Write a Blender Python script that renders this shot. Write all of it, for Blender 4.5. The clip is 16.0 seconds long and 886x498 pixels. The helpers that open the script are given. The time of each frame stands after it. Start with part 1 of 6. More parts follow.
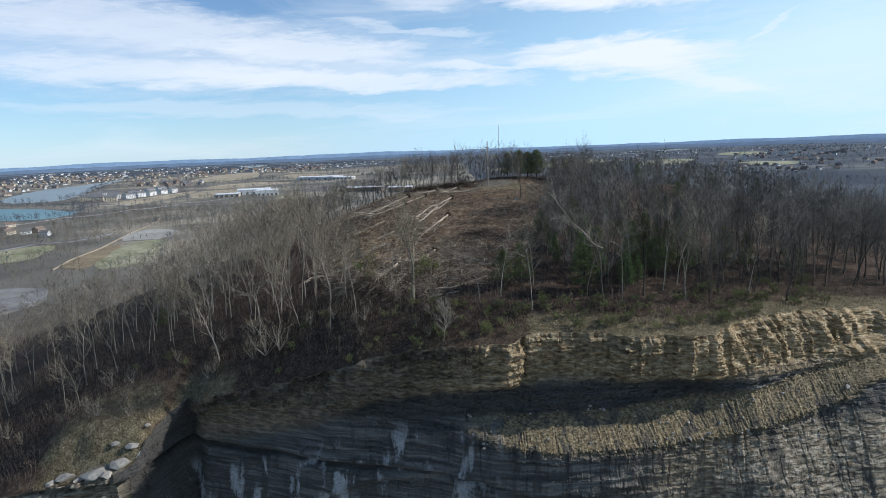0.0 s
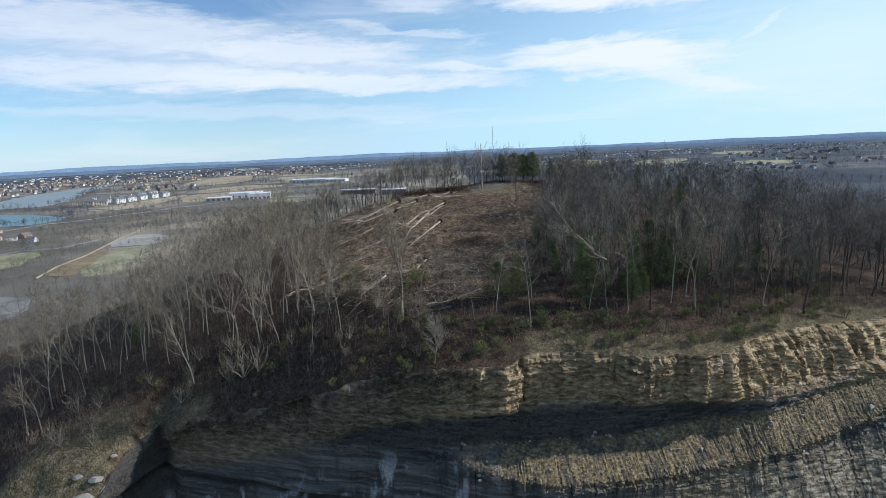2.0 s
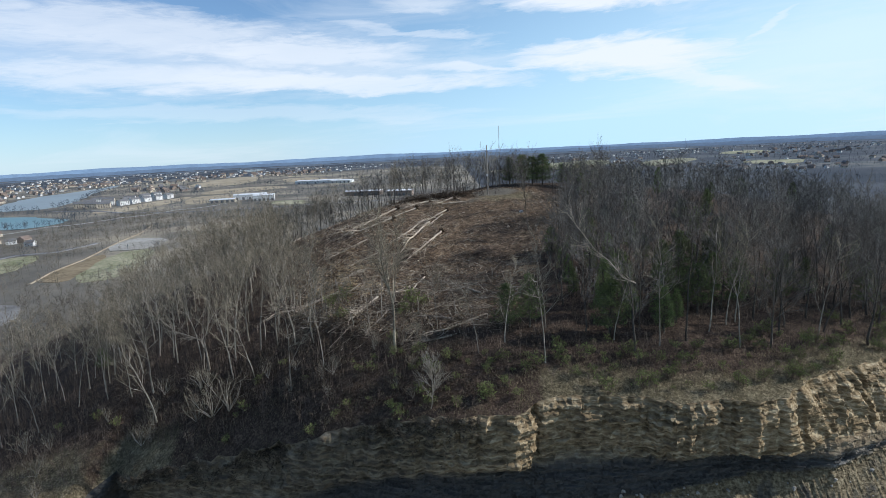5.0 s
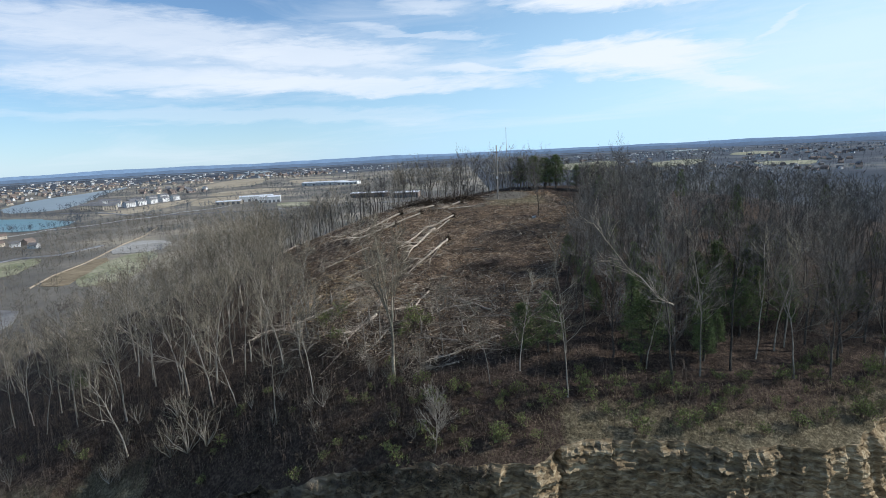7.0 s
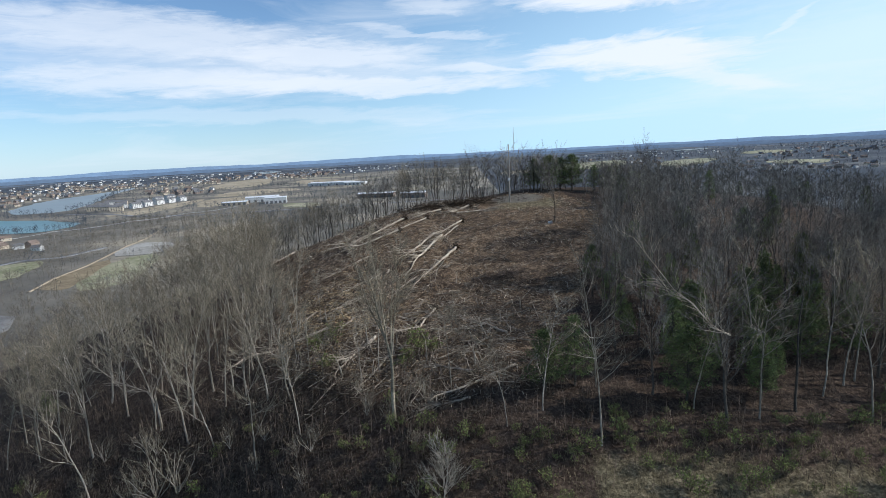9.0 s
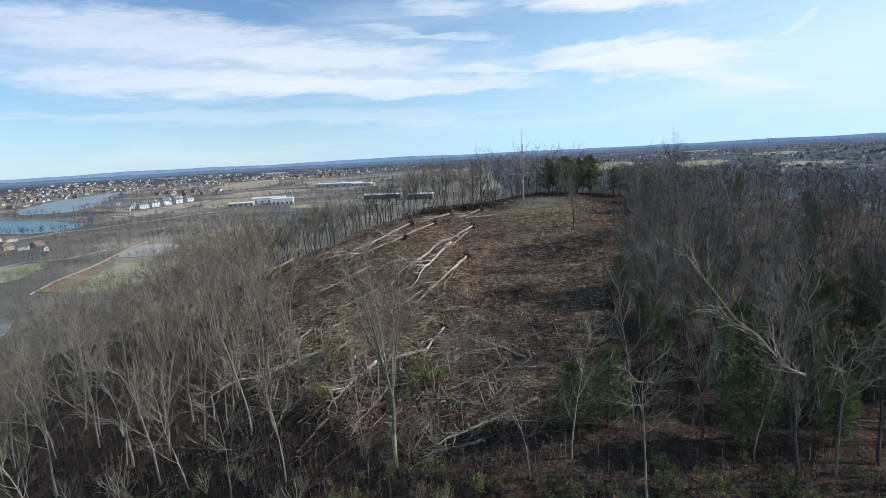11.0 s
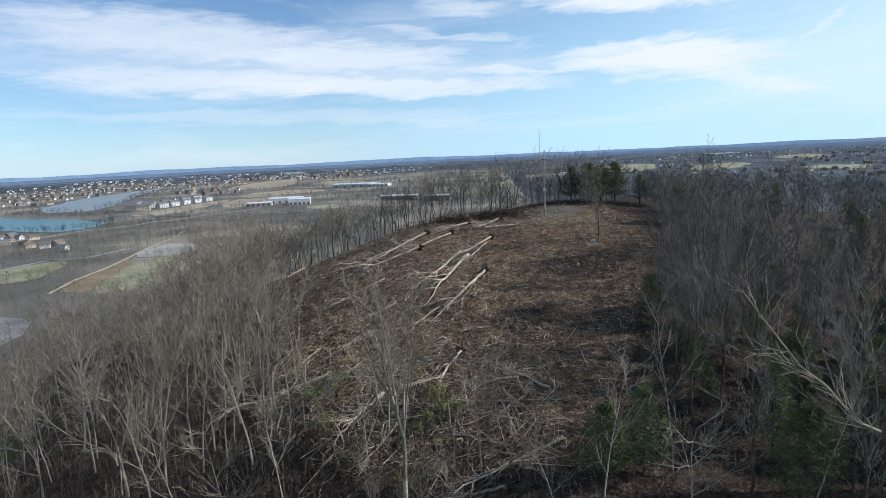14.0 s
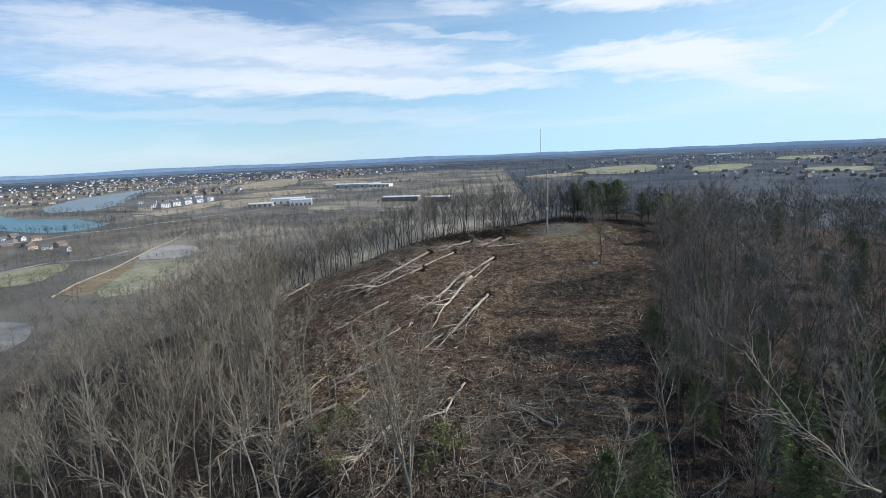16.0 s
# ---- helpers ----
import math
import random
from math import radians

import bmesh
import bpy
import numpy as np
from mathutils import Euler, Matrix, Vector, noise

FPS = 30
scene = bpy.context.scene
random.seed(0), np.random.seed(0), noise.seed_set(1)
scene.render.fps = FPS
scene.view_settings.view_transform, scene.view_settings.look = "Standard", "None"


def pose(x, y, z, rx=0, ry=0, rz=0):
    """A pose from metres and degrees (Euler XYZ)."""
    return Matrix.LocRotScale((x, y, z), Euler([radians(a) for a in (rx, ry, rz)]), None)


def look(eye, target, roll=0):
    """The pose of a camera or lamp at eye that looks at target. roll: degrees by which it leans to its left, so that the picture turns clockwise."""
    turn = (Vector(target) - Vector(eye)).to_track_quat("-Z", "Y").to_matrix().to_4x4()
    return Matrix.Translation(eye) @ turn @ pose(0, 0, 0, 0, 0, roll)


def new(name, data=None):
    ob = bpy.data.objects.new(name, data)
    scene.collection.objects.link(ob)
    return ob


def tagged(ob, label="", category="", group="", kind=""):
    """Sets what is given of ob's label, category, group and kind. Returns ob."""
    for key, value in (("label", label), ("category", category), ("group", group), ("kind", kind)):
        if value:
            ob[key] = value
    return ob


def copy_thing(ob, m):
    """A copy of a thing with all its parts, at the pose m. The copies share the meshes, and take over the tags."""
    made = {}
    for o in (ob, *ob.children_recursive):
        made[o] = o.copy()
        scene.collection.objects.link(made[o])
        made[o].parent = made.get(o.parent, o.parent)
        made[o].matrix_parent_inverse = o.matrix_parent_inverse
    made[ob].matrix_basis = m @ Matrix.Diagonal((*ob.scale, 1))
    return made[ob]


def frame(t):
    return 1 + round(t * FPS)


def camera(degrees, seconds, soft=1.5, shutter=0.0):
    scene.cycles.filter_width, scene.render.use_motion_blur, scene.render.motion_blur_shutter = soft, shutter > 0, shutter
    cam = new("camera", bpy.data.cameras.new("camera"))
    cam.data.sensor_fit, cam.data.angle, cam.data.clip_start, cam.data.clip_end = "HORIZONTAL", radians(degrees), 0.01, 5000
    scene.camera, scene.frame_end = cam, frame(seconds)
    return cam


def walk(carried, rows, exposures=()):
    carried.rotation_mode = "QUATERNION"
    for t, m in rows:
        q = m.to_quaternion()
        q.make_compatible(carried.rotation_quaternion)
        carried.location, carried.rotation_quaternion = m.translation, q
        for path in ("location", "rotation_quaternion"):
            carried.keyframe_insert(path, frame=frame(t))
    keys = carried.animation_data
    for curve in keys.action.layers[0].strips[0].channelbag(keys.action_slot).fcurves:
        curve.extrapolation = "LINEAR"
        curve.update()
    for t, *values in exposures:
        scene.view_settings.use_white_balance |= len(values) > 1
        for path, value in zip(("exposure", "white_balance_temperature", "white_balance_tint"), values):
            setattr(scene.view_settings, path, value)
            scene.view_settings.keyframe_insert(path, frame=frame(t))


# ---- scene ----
cam = camera(77.3, 16.0, soft=0.8)
PATH = [
    (0, (1.138, -5.724, 59.17), (1.112, -3.758, 58.804), -2.2),
    (0.5, (1.152, -4.143, 59.241), (1.14, -2.176, 58.878), -2.3),
    (1, (1.337, -2.395, 59.365), (1.329, -0.428, 59.002), -2.4),
    (1.5, (1.518, -0.588, 59.481), (1.511, 1.378, 59.118), -2.5),
    (2, (1.788, 1.37, 59.54), (1.78, 3.336, 59.178), -2.6),
    (2.5, (2.124, 3.351, 59.741), (2.113, 5.318, 59.377), -2.7),
    (3, (2.379, 5.462, 59.877), (2.364, 7.428, 59.511), -2.8),
    (5.5, (2.921, 16.318, 59.821), (2.884, 18.285, 59.462), -2.9),
    (6, (2.973, 18.684, 59.782), (2.929, 20.651, 59.423), -3.0),
    (6.5, (2.951, 21.124, 59.709), (2.902, 23.091, 59.352), -2.9),
    (7, (2.888, 23.484, 59.671), (2.832, 25.452, 59.317), -2.9),
    (7.5, (2.765, 25.986, 59.664), (2.704, 27.953, 59.311), -2.9),
    (8, (2.685, 28.431, 59.63), (2.618, 30.398, 59.278), -2.9),
    (8.5, (2.664, 31.017, 59.605), (2.59, 32.984, 59.253), -3.0),
    (9, (2.577, 33.358, 59.598), (2.495, 35.324, 59.245), -3.1),
    (11.5, (1.862, 43.652, 59.383), (1.749, 45.619, 59.036), -3.0),
    (12, (1.768, 45.267, 59.328), (1.648, 47.234, 58.982), -3.0),
    (12.5, (1.631, 46.461, 59.297), (1.496, 48.426, 58.953), -2.9),
    (13, (1.58, 46.913, 59.316), (1.427, 48.877, 58.973), -2.8),
    (13.5, (1.58, 46.848, 59.781), (1.416, 48.812, 59.437), -2.8),
    (14, (1.618, 46.704, 60.515), (1.452, 48.667, 60.172), -2.7),
    (14.5, (1.612, 46.671, 61.439), (1.445, 48.634, 61.095), -2.6),
    (15, (1.563, 46.762, 62.414), (1.395, 48.725, 62.07), -2.6),
    (15.5, (1.457, 46.806, 63.499), (1.288, 48.768, 63.153), -2.5),
    (16, (1.364, 46.845, 64.467), (1.195, 48.808, 64.12), -2.5),
]
walk(cam, [(t, look(eye, target, roll)) for t, eye, target, roll in PATH],
     [(0, -0.04, 6000, 10), (16, -0.04, 6000, 10)])

# ---------------------------------------------------------------- sky, sun
SUN_EL, SUN_AZ = radians(31), radians(87)      # azimuth clockwise from +y

world = bpy.data.worlds.new("sky")
scene.world = world
world.use_nodes = True
wn, wl = world.node_tree.nodes, world.node_tree.links
wn.clear()


def wmath(op, a, b=None, clamp=False):
    n = wn.new("ShaderNodeMath")
    n.operation, n.use_clamp = op, clamp
    for i, v in enumerate((a, b)):
        if v is None:
            continue
        if isinstance(v, (int, float)):
            n.inputs[i].default_value = v
        else:
            wl.new(v, n.inputs[i])
    return n.outputs[0]


sky = wn.new("ShaderNodeTexSky")
sky.sky_type, sky.sun_disc = "NISHITA", False
sky.sun_elevation, sky.sun_rotation = SUN_EL, SUN_AZ
sky.altitude, sky.air_density, sky.dust_density, sky.ozone_density = 200, 1.0, 0.0, 5.0
coord = wn.new("ShaderNodeTexCoord")
sep = wn.new("ShaderNodeSeparateXYZ")
wl.new(coord.outputs["Generated"], sep.inputs[0])
az = wmath("MULTIPLY", wmath("ARCTAN2", sep.outputs[0], sep.outputs[1]), 57.2958)
el = wmath("MULTIPLY", wmath("ARCSINE", sep.outputs[2]), 57.2958)


def wnoise(sx, sy, detail, offset, rough=0.55, distortion=0.0):
    """Noise over the sky, with sizes in degrees along azimuth and elevation."""
    com = wn.new("ShaderNodeCombineXYZ")
    wl.new(wmath("DIVIDE", wmath("ADD", az, offset), sx), com.inputs[0])
    wl.new(wmath("DIVIDE", wmath("ADD", el, wmath("MULTIPLY", az, -0.03)), sy), com.inputs[1])
    com.inputs[2].default_value = offset
    n = wn.new("ShaderNodeTexNoise")
    n.inputs["Scale"].default_value, n.inputs["Detail"].default_value = 1.0, detail
    n.inputs["Roughness"].default_value, n.inputs["Distortion"].default_value = rough, distortion
    wl.new(com.outputs[0], n.inputs["Vector"])
    return n.outputs["Fac"]


ragged = wmath("SUBTRACT", wnoise(9, 1.8, 6, 3.0, 0.6, 0.4), 0.5)
fine = wmath("SUBTRACT", wnoise(4, 0.7, 7, 11.0, 0.65, 0.6), 0.5)
# cirrus banks: azimuth, elevation, half width, half height, tilt, strength
BANKS = [
    (17, 7.6, 10, 1.8, -0.05, 1.0), (14, 8.0, 7, 1.1, 0.0, 0.6), (24, 5.2, 6, 0.8, -0.22, 0.6), (3, 7.6, 6, 0.5, -0.1, 0.6),
    (15.5, 13.2, 11, 1.5, -0.05, 1.0), (-9, 6.6, 18, 1.0, -0.03, 0.72), (-26, 7.2, 17, 1.3, -0.02, 0.6),
    (-13, 9.5, 11, 1.3, -0.02, 0.68), (-29, 11.2, 14, 2.2, -0.03, 0.55), (-22, 9.0, 27, 3.8, -0.02, 0.38), (-3, 11.2, 8, 0.5, -0.13, 0.4),
    (-2, 13.6, 4.5, 0.9, -0.05, 0.5), (-20, 4.0, 24, 0.8, -0.03, 0.3), (29.2, 9.1, 2.0, 0.35, 0.62, 0.4), (34, 6, 14, 4, 0.0, 0.25),
]
cover = None
for ca, ce, hw, hh, tilt, power in BANKS:
    da = wmath("DIVIDE", wmath("SUBTRACT", az, ca), hw)
    de = wmath("SUBTRACT", wmath("SUBTRACT", el, ce), wmath("MULTIPLY", wmath("SUBTRACT", az, ca), tilt))
    de = wmath("DIVIDE", wmath("ADD", de, wmath("MULTIPLY", ragged, 3.4)), hh)
    d2 = wmath("ADD", wmath("MULTIPLY", da, da), wmath("MULTIPLY", de, de))
    d2 = wmath("ADD", d2, wmath("MULTIPLY", fine, 1.7))
    one = wmath("MULTIPLY", wmath("SUBTRACT", 1.25, d2, True), power)
    cover = one if cover is None else wmath("ADD", cover, wmath("MULTIPLY", one, wmath("SUBTRACT", 1.0, cover)))
# thin veil over all the sky above the view
veil = wmath("MULTIPLY", wmath("SUBTRACT", wnoise(24, 3.2, 7, 40.0, 0.6, 0.8), 0.5, True), 1.6, True)
cover = wmath("ADD", cover, wmath("MULTIPLY", veil, wmath("SUBTRACT", 1.0, cover)), True)
skybg, cloudbg = wn.new("ShaderNodeBackground"), wn.new("ShaderNodeBackground")
wl.new(sky.outputs[0], skybg.inputs[0])
skybg.inputs[1].default_value = 0.12
hazebg, mixh = wn.new("ShaderNodeBackground"), wn.new("ShaderNodeMixShader")
hazebg.inputs[1].default_value = 1.04
low_air = wmath("POWER", 2.718, wmath("MULTIPLY", wmath("MAXIMUM", el, 0.0), -0.11))
sunward = wmath("MULTIPLY", wmath("ADD", az, 18.0), 0.019, True)
tint = wn.new("ShaderNodeMix")
tint.data_type = "RGBA"
tint.inputs[6].default_value, tint.inputs[7].default_value = (0.50, 0.785, 1.0, 1), (0.65, 0.88, 1.0, 1)
wl.new(sunward, tint.inputs[0])
wl.new(tint.outputs[2], hazebg.inputs[0])
wl.new(wmath("ADD", wmath("MULTIPLY", low_air, 0.55), wmath("MULTIPLY", sunward, wmath("POWER", 2.718, wmath("MULTIPLY", wmath("MAXIMUM", el, 0.0), -0.04))), True), mixh.inputs[0])
wl.new(skybg.outputs[0], mixh.inputs[1])
wl.new(hazebg.outputs[0], mixh.inputs[2])
cloudbg.inputs[0].default_value, cloudbg.inputs[1].default_value = (0.95, 0.975, 1.0, 1), 1.0
mixw, outw = wn.new("ShaderNodeMixShader"), wn.new("ShaderNodeOutputWorld")
wl.new(wmath("MULTIPLY", cover, 0.93), mixw.inputs[0])
wl.new(mixh.outputs[0], mixw.inputs[1])
wl.new(cloudbg.outputs[0], mixw.inputs[2])
wl.new(mixw.outputs[0], outw.inputs[0])

sun = new("sun", bpy.data.lights.new("sun", "SUN"))
sun.data.energy, sun.data.angle, sun.data.color = 5.0, radians(0.53), (1.0, 0.94, 0.85)
toward = Vector((math.sin(SUN_AZ) * math.cos(SUN_EL), math.cos(SUN_AZ) * math.cos(SUN_EL), math.sin(SUN_EL)))
sun.matrix_world = look(toward * 500, (0, 0, 0))
scene.view_settings.exposure = 0.0


# ---------------------------------------------------------------- materials
def material(name, dark, light, scale=1.0, fine_scale=12.0, rough=0.9, bump=0.3, bump_dist=0.05, vary=0.0, stretch=(1, 1, 1), spec=0.2, island=0.0):
    """A matt natural surface: two colours mixed by coarse and fine noise, with relief; vary: change from object to object."""
    m = bpy.data.materials.new(name)
    m.use_nodes = True
    nt = m.node_tree
    n, l = nt.nodes, nt.links
    b = n["Principled BSDF"]
    b.inputs["Roughness"].default_value = rough
    b.inputs["Specular IOR Level"].default_value = spec
    tc, mp = n.new("ShaderNodeTexCoord"), n.new("ShaderNodeMapping")
    mp.inputs["Scale"].default_value = stretch
    l.new(tc.outputs["Object"], mp.inputs[0])
    big, small = n.new("ShaderNodeTexNoise"), n.new("ShaderNodeTexNoise")
    for t, s, d in ((big, scale, 5), (small, fine_scale, 6)):
        t.inputs["Scale"].default_value, t.inputs["Detail"].default_value = s, d
        t.inputs["Roughness"].default_value = 0.6
        l.new(mp.outputs[0], t.inputs["Vector"])
    mix = n.new("ShaderNodeMath")
    mix.operation = "MULTIPLY_ADD"
    l.new(small.outputs["Fac"], mix.inputs[0])
    mix.inputs[1].default_value = 0.6
    half = n.new("ShaderNodeMath")
    half.operation = "MULTIPLY_ADD"
    half.inputs[1].default_value, half.inputs[2].default_value = 0.7, -0.15
    l.new(big.outputs["Fac"], half.inputs[0])
    l.new(half.outputs[0], mix.inputs[2])
    ramp = n.new("ShaderNodeValToRGB")
    ramp.color_ramp.elements[0].position, ramp.color_ramp.elements[1].position = 0.36, 0.66
    ramp.color_ramp.elements[0].color, ramp.color_ramp.elements[1].color = (*dark, 1), (*light, 1)
    l.new(mix.outputs[0], ramp.inputs[0])
    colour = ramp.outputs[0]
    if vary:
        info, hsv, mr = n.new("ShaderNodeObjectInfo"), n.new("ShaderNodeHueSaturation"), n.new("ShaderNodeMapRange")
        mr.inputs[3].default_value, mr.inputs[4].default_value = 1 - vary, 1 + vary
        l.new(info.outputs["Random"], mr.inputs[0])
        l.new(mr.outputs[0], hsv.inputs["Value"])
        l.new(colour, hsv.inputs["Color"])
        colour = hsv.outputs[0]
    if island:
        geo, hsv, mr = n.new("ShaderNodeNewGeometry"), n.new("ShaderNodeHueSaturation"), n.new("ShaderNodeMapRange")
        mr.inputs[3].default_value, mr.inputs[4].default_value = 1 - island, 1 + island
        l.new(geo.outputs["Random Per Island"], mr.inputs[0])
        l.new(mr.outputs[0], hsv.inputs["Value"])
        l.new(colour, hsv.inputs["Color"])
        colour = hsv.outputs[0]
    l.new(colour, b.inputs["Base Color"])
    if bump:
        bp = n.new("ShaderNodeBump")
        bp.inputs["Strength"].default_value, bp.inputs["Distance"].default_value = bump, bump_dist
        l.new(mix.outputs[0], bp.inputs["Height"])
        l.new(bp.outputs[0], b.inputs["Normal"])
    return m


M_BARK = material("pale_grey_bark", (0.14, 0.122, 0.097), (0.43, 0.385, 0.32), 0.9, 9, vary=0.25, stretch=(1, 1, 0.3))
M_BARK_DARK = material("dark_bark", (0.045, 0.038, 0.032), (0.14, 0.122, 0.1), 0.9, 9, vary=0.25, stretch=(1, 1, 0.3))
M_TWIG = material("bare_twigs", (0.105, 0.09, 0.066), (0.31, 0.272, 0.203), 0.4, 5, bump=0, vary=0.3, island=0.45)
M_TWIG_BROWN = material("brown_twigs", (0.06, 0.056, 0.05), (0.205, 0.192, 0.17), 0.3, 5, bump=0, vary=0.2, island=0.35)
M_CEDAR = material("cedar_foliage", (0.05, 0.072, 0.027), (0.165, 0.2, 0.075), 0.8, 7, bump=0, vary=0.25, island=0.3)
M_LOG = material("weathered_log", (0.20, 0.16, 0.12), (0.55, 0.475, 0.375), 0.7, 7, vary=0.12)
M_ROOT = material("earthy_roots", (0.03, 0.022, 0.016), (0.10, 0.07, 0.045), 1.5, 9)
M_SLASH = material("cut_slash", (0.09, 0.07, 0.052), (0.45, 0.385, 0.3), 0.35, 3, bump=0, island=0.65)
M_LEAF = material("dead_leaves", (0.085, 0.053, 0.03), (0.33, 0.225, 0.13), 0.3, 3, bump=0, island=0.6)
M_CHIPS = material("fresh_splinters", (0.20, 0.13, 0.065), (0.52, 0.40, 0.24), 0.5, 4, bump=0, island=0.5)
M_BRUSH = material("dead_brush", (0.058, 0.043, 0.033), (0.21, 0.16, 0.122), 0.15, 3, bump=0, island=0.6)
M_BRUSH_GREEN = material("green_brush", (0.08, 0.095, 0.03), (0.25, 0.275, 0.1), 0.4, 4, bump=0, vary=0.2)
M_BRAMBLE = material("shade_dark_bramble", (0.033, 0.026, 0.019), (0.105, 0.085, 0.06), 0.3, 4, bump=0, island=0.4)
M_GRASS = material("dry_grass", (0.08, 0.068, 0.04), (0.27, 0.225, 0.137), 0.2, 3, bump=0)


# ---------------------------------------------------------------- land form
PLAIN = -12.0      # level of the valley
PIT = -32.0        # level of the quarry floor


def vnoise(x, y, seed=0):
    """Smooth value noise in [-1, 1] on numpy arrays."""
    x, y = np.asarray(x, float), np.asarray(y, float)
    ix, iy = np.floor(x), np.floor(y)
    fx, fy = x - ix, y - iy
    fx, fy = fx * fx * (3 - 2 * fx), fy * fy * (3 - 2 * fy)

    def rnd(a, b):
        v = np.sin(a * 127.1 + b * 311.7 + seed * 74.7) * 43758.5453
        return (v - np.floor(v)) * 2 - 1
    a, b, c, d = rnd(ix, iy), rnd(ix + 1, iy), rnd(ix, iy + 1), rnd(ix + 1, iy + 1)
    return (a * (1 - fx) + b * fx) * (1 - fy) + (c * (1 - fx) + d * fx) * fy


def fbm(x, y, seed=0, octaves=4):
    total, amp = 0, 1.0
    for k in range(octaves):
        total = total + amp * vnoise(x * 2.03 ** k, y * 2.03 ** k, seed + k)
        amp *= 0.5
    return total / 1.9


def soft(v, w):
    """Softened max(v, 0) with width w."""
    v = np.asarray(v, float) / w
    return w * np.where(v > 20, v, np.log1p(np.exp(np.minimum(v, 20))))


RIM_X = [-4900, -600, -160, -95, -72, -63, -57, -52, -49.5, -48, -46, -43, -36, -29, -22, -14, -7, -1, 5, 9, 10.6, 11.4, 14, 21, 24, 27, 33, 36.5, 40, 44, 48, 57, 70, 100, 160, 600, 4900]
RIM_Y = [-60, -20, 46, 68, 71, 70.5, 70.5, 71.5, 74, 82, 85, 82.6, 81.5, 80.5, 78.5, 75, 74.3, 72.6, 71, 70.4, 70.6, 72.8, 73.2, 73, 72.6, 71.6, 71.8, 71.4, 73.0, 75.5, 77.6, 80.6, 84, 84, 60, -120, -300]


def rim(x):
    """y of the quarry's edge at x."""
    return np.interp(x, RIM_X, RIM_Y) + 0.4 * vnoise(np.asarray(x, float) * 0.8, 0, 5) + 0.22 * vnoise(np.asarray(x, float) * 2.3, 0, 6)


def ground_z(x, y):
    """Height of the land behind the quarry's edge."""
    x, y = np.asarray(x, float), np.asarray(y, float)
    crest = np.interp(x, [-30, 0, 18], [158, 161, 172])
    hill = 30.3 + 4.2 * (1 - np.exp(-soft(y - 72, 1.5) / 8)) + 0.13 * soft(y - 80, 3) + 0.05 * soft(y - 110, 6) - 0.19 * soft(y - crest, 4) - 0.28 * soft(y - crest - 12, 8)
    x0 = np.interp(y, [75, 100, 130, 160], [-5, -15, -15, -13])
    hill = hill - 0.35 * soft(x0 - x, 4)
    hill = hill - 0.09 * soft(x - 32, 4) - 0.20 * soft(x - 85, 12)
    # shelf at the foot of the left slope
    dip = np.interp(x, [-54, -49, -46, -43, -36, -29, -22, -17, -14, -7, -1, 5], [0, 2.5, 4.6, 4.0, 4.5, 4.8, 4.2, 2.6, 1.7, 1.8, 0.9, 0])
    edge_y = np.interp(x, RIM_X, RIM_Y)
    hill = hill - dip * np.exp(-soft(y - edge_y, 1.0) / 7)
    shelf = np.exp(-((x + 58) / 9) ** 2) * np.exp(-((y - 78) / 9) ** 2)
    hill = hill + shelf * (-0.35 * (78 - np.minimum(y, 78)) + 1.0 - 0.3 * (x + 58))
    # a rock step between the lower and the upper shelf
    hill = hill + 1.3 * np.tanh((y - 75.2 - 0.8 * vnoise(x / 3, 0 * x, 8)) / 0.7) * np.exp(-((x + 58) / 8.5) ** 4 - ((y - 75.2) / 5.5) ** 4)
    hill = hill + 0.5 * fbm(x / 14, y / 14, 3) + 0.18 * fbm(x / 3, y / 3, 9, 3)
    hill = hill + 0.42 * fbm(x / 2.6, y / 2.6, 21, 3) * np.exp(-((x + 4) / 29) ** 6 - ((y - 126) / 38) ** 6)
    far = np.hypot(x, y)
    plain = PLAIN + 0 * far
    plain = plain + 9 * np.clip((far - 2600) / 2300, 0, 1) ** 1.3 + 5 * fbm(x / 900, y / 900, 33) * np.clip((far - 2500) / 1500, 0, 1)
    return plain + soft(hill - plain, 4.0)


# ---------------------------------------------------------------- mesh helpers
def quad_mesh(name, verts, quads, mat, smooth=True):
    """A mesh from arrays of places and of four-cornered faces."""
    verts, quads = np.asarray(verts, np.float32), np.asarray(quads, np.int32)
    me = bpy.data.meshes.new(name)
    me.vertices.add(len(verts))
    me.vertices.foreach_set("co", verts.ravel())
    me.loops.add(quads.size)
    me.loops.foreach_set("vertex_index", quads.ravel())
    me.polygons.add(len(quads))
    me.polygons.foreach_set("loop_start", np.arange(0, quads.size, 4, dtype=np.int32))
    me.polygons.foreach_set("loop_total", np.full(len(quads), 4, np.int32))
    me.polygons.foreach_set("use_smooth", np.full(len(quads), smooth))
    me.update(calc_edges=True)
    me.validate()
    for one in mat if isinstance(mat, (list, tuple)) else [mat]:
        me.materials.append(one)
    return me


def grid_quads(nu, nv):
    """Faces of a grid of nu x nv places, v running fastest."""
    i, j = np.meshgrid(np.arange(nu - 1), np.arange(nv - 1), indexing="ij")
    a = (i * nv + j).ravel()
    return np.stack([a, a + nv, a + nv + 1, a + 1], 1)


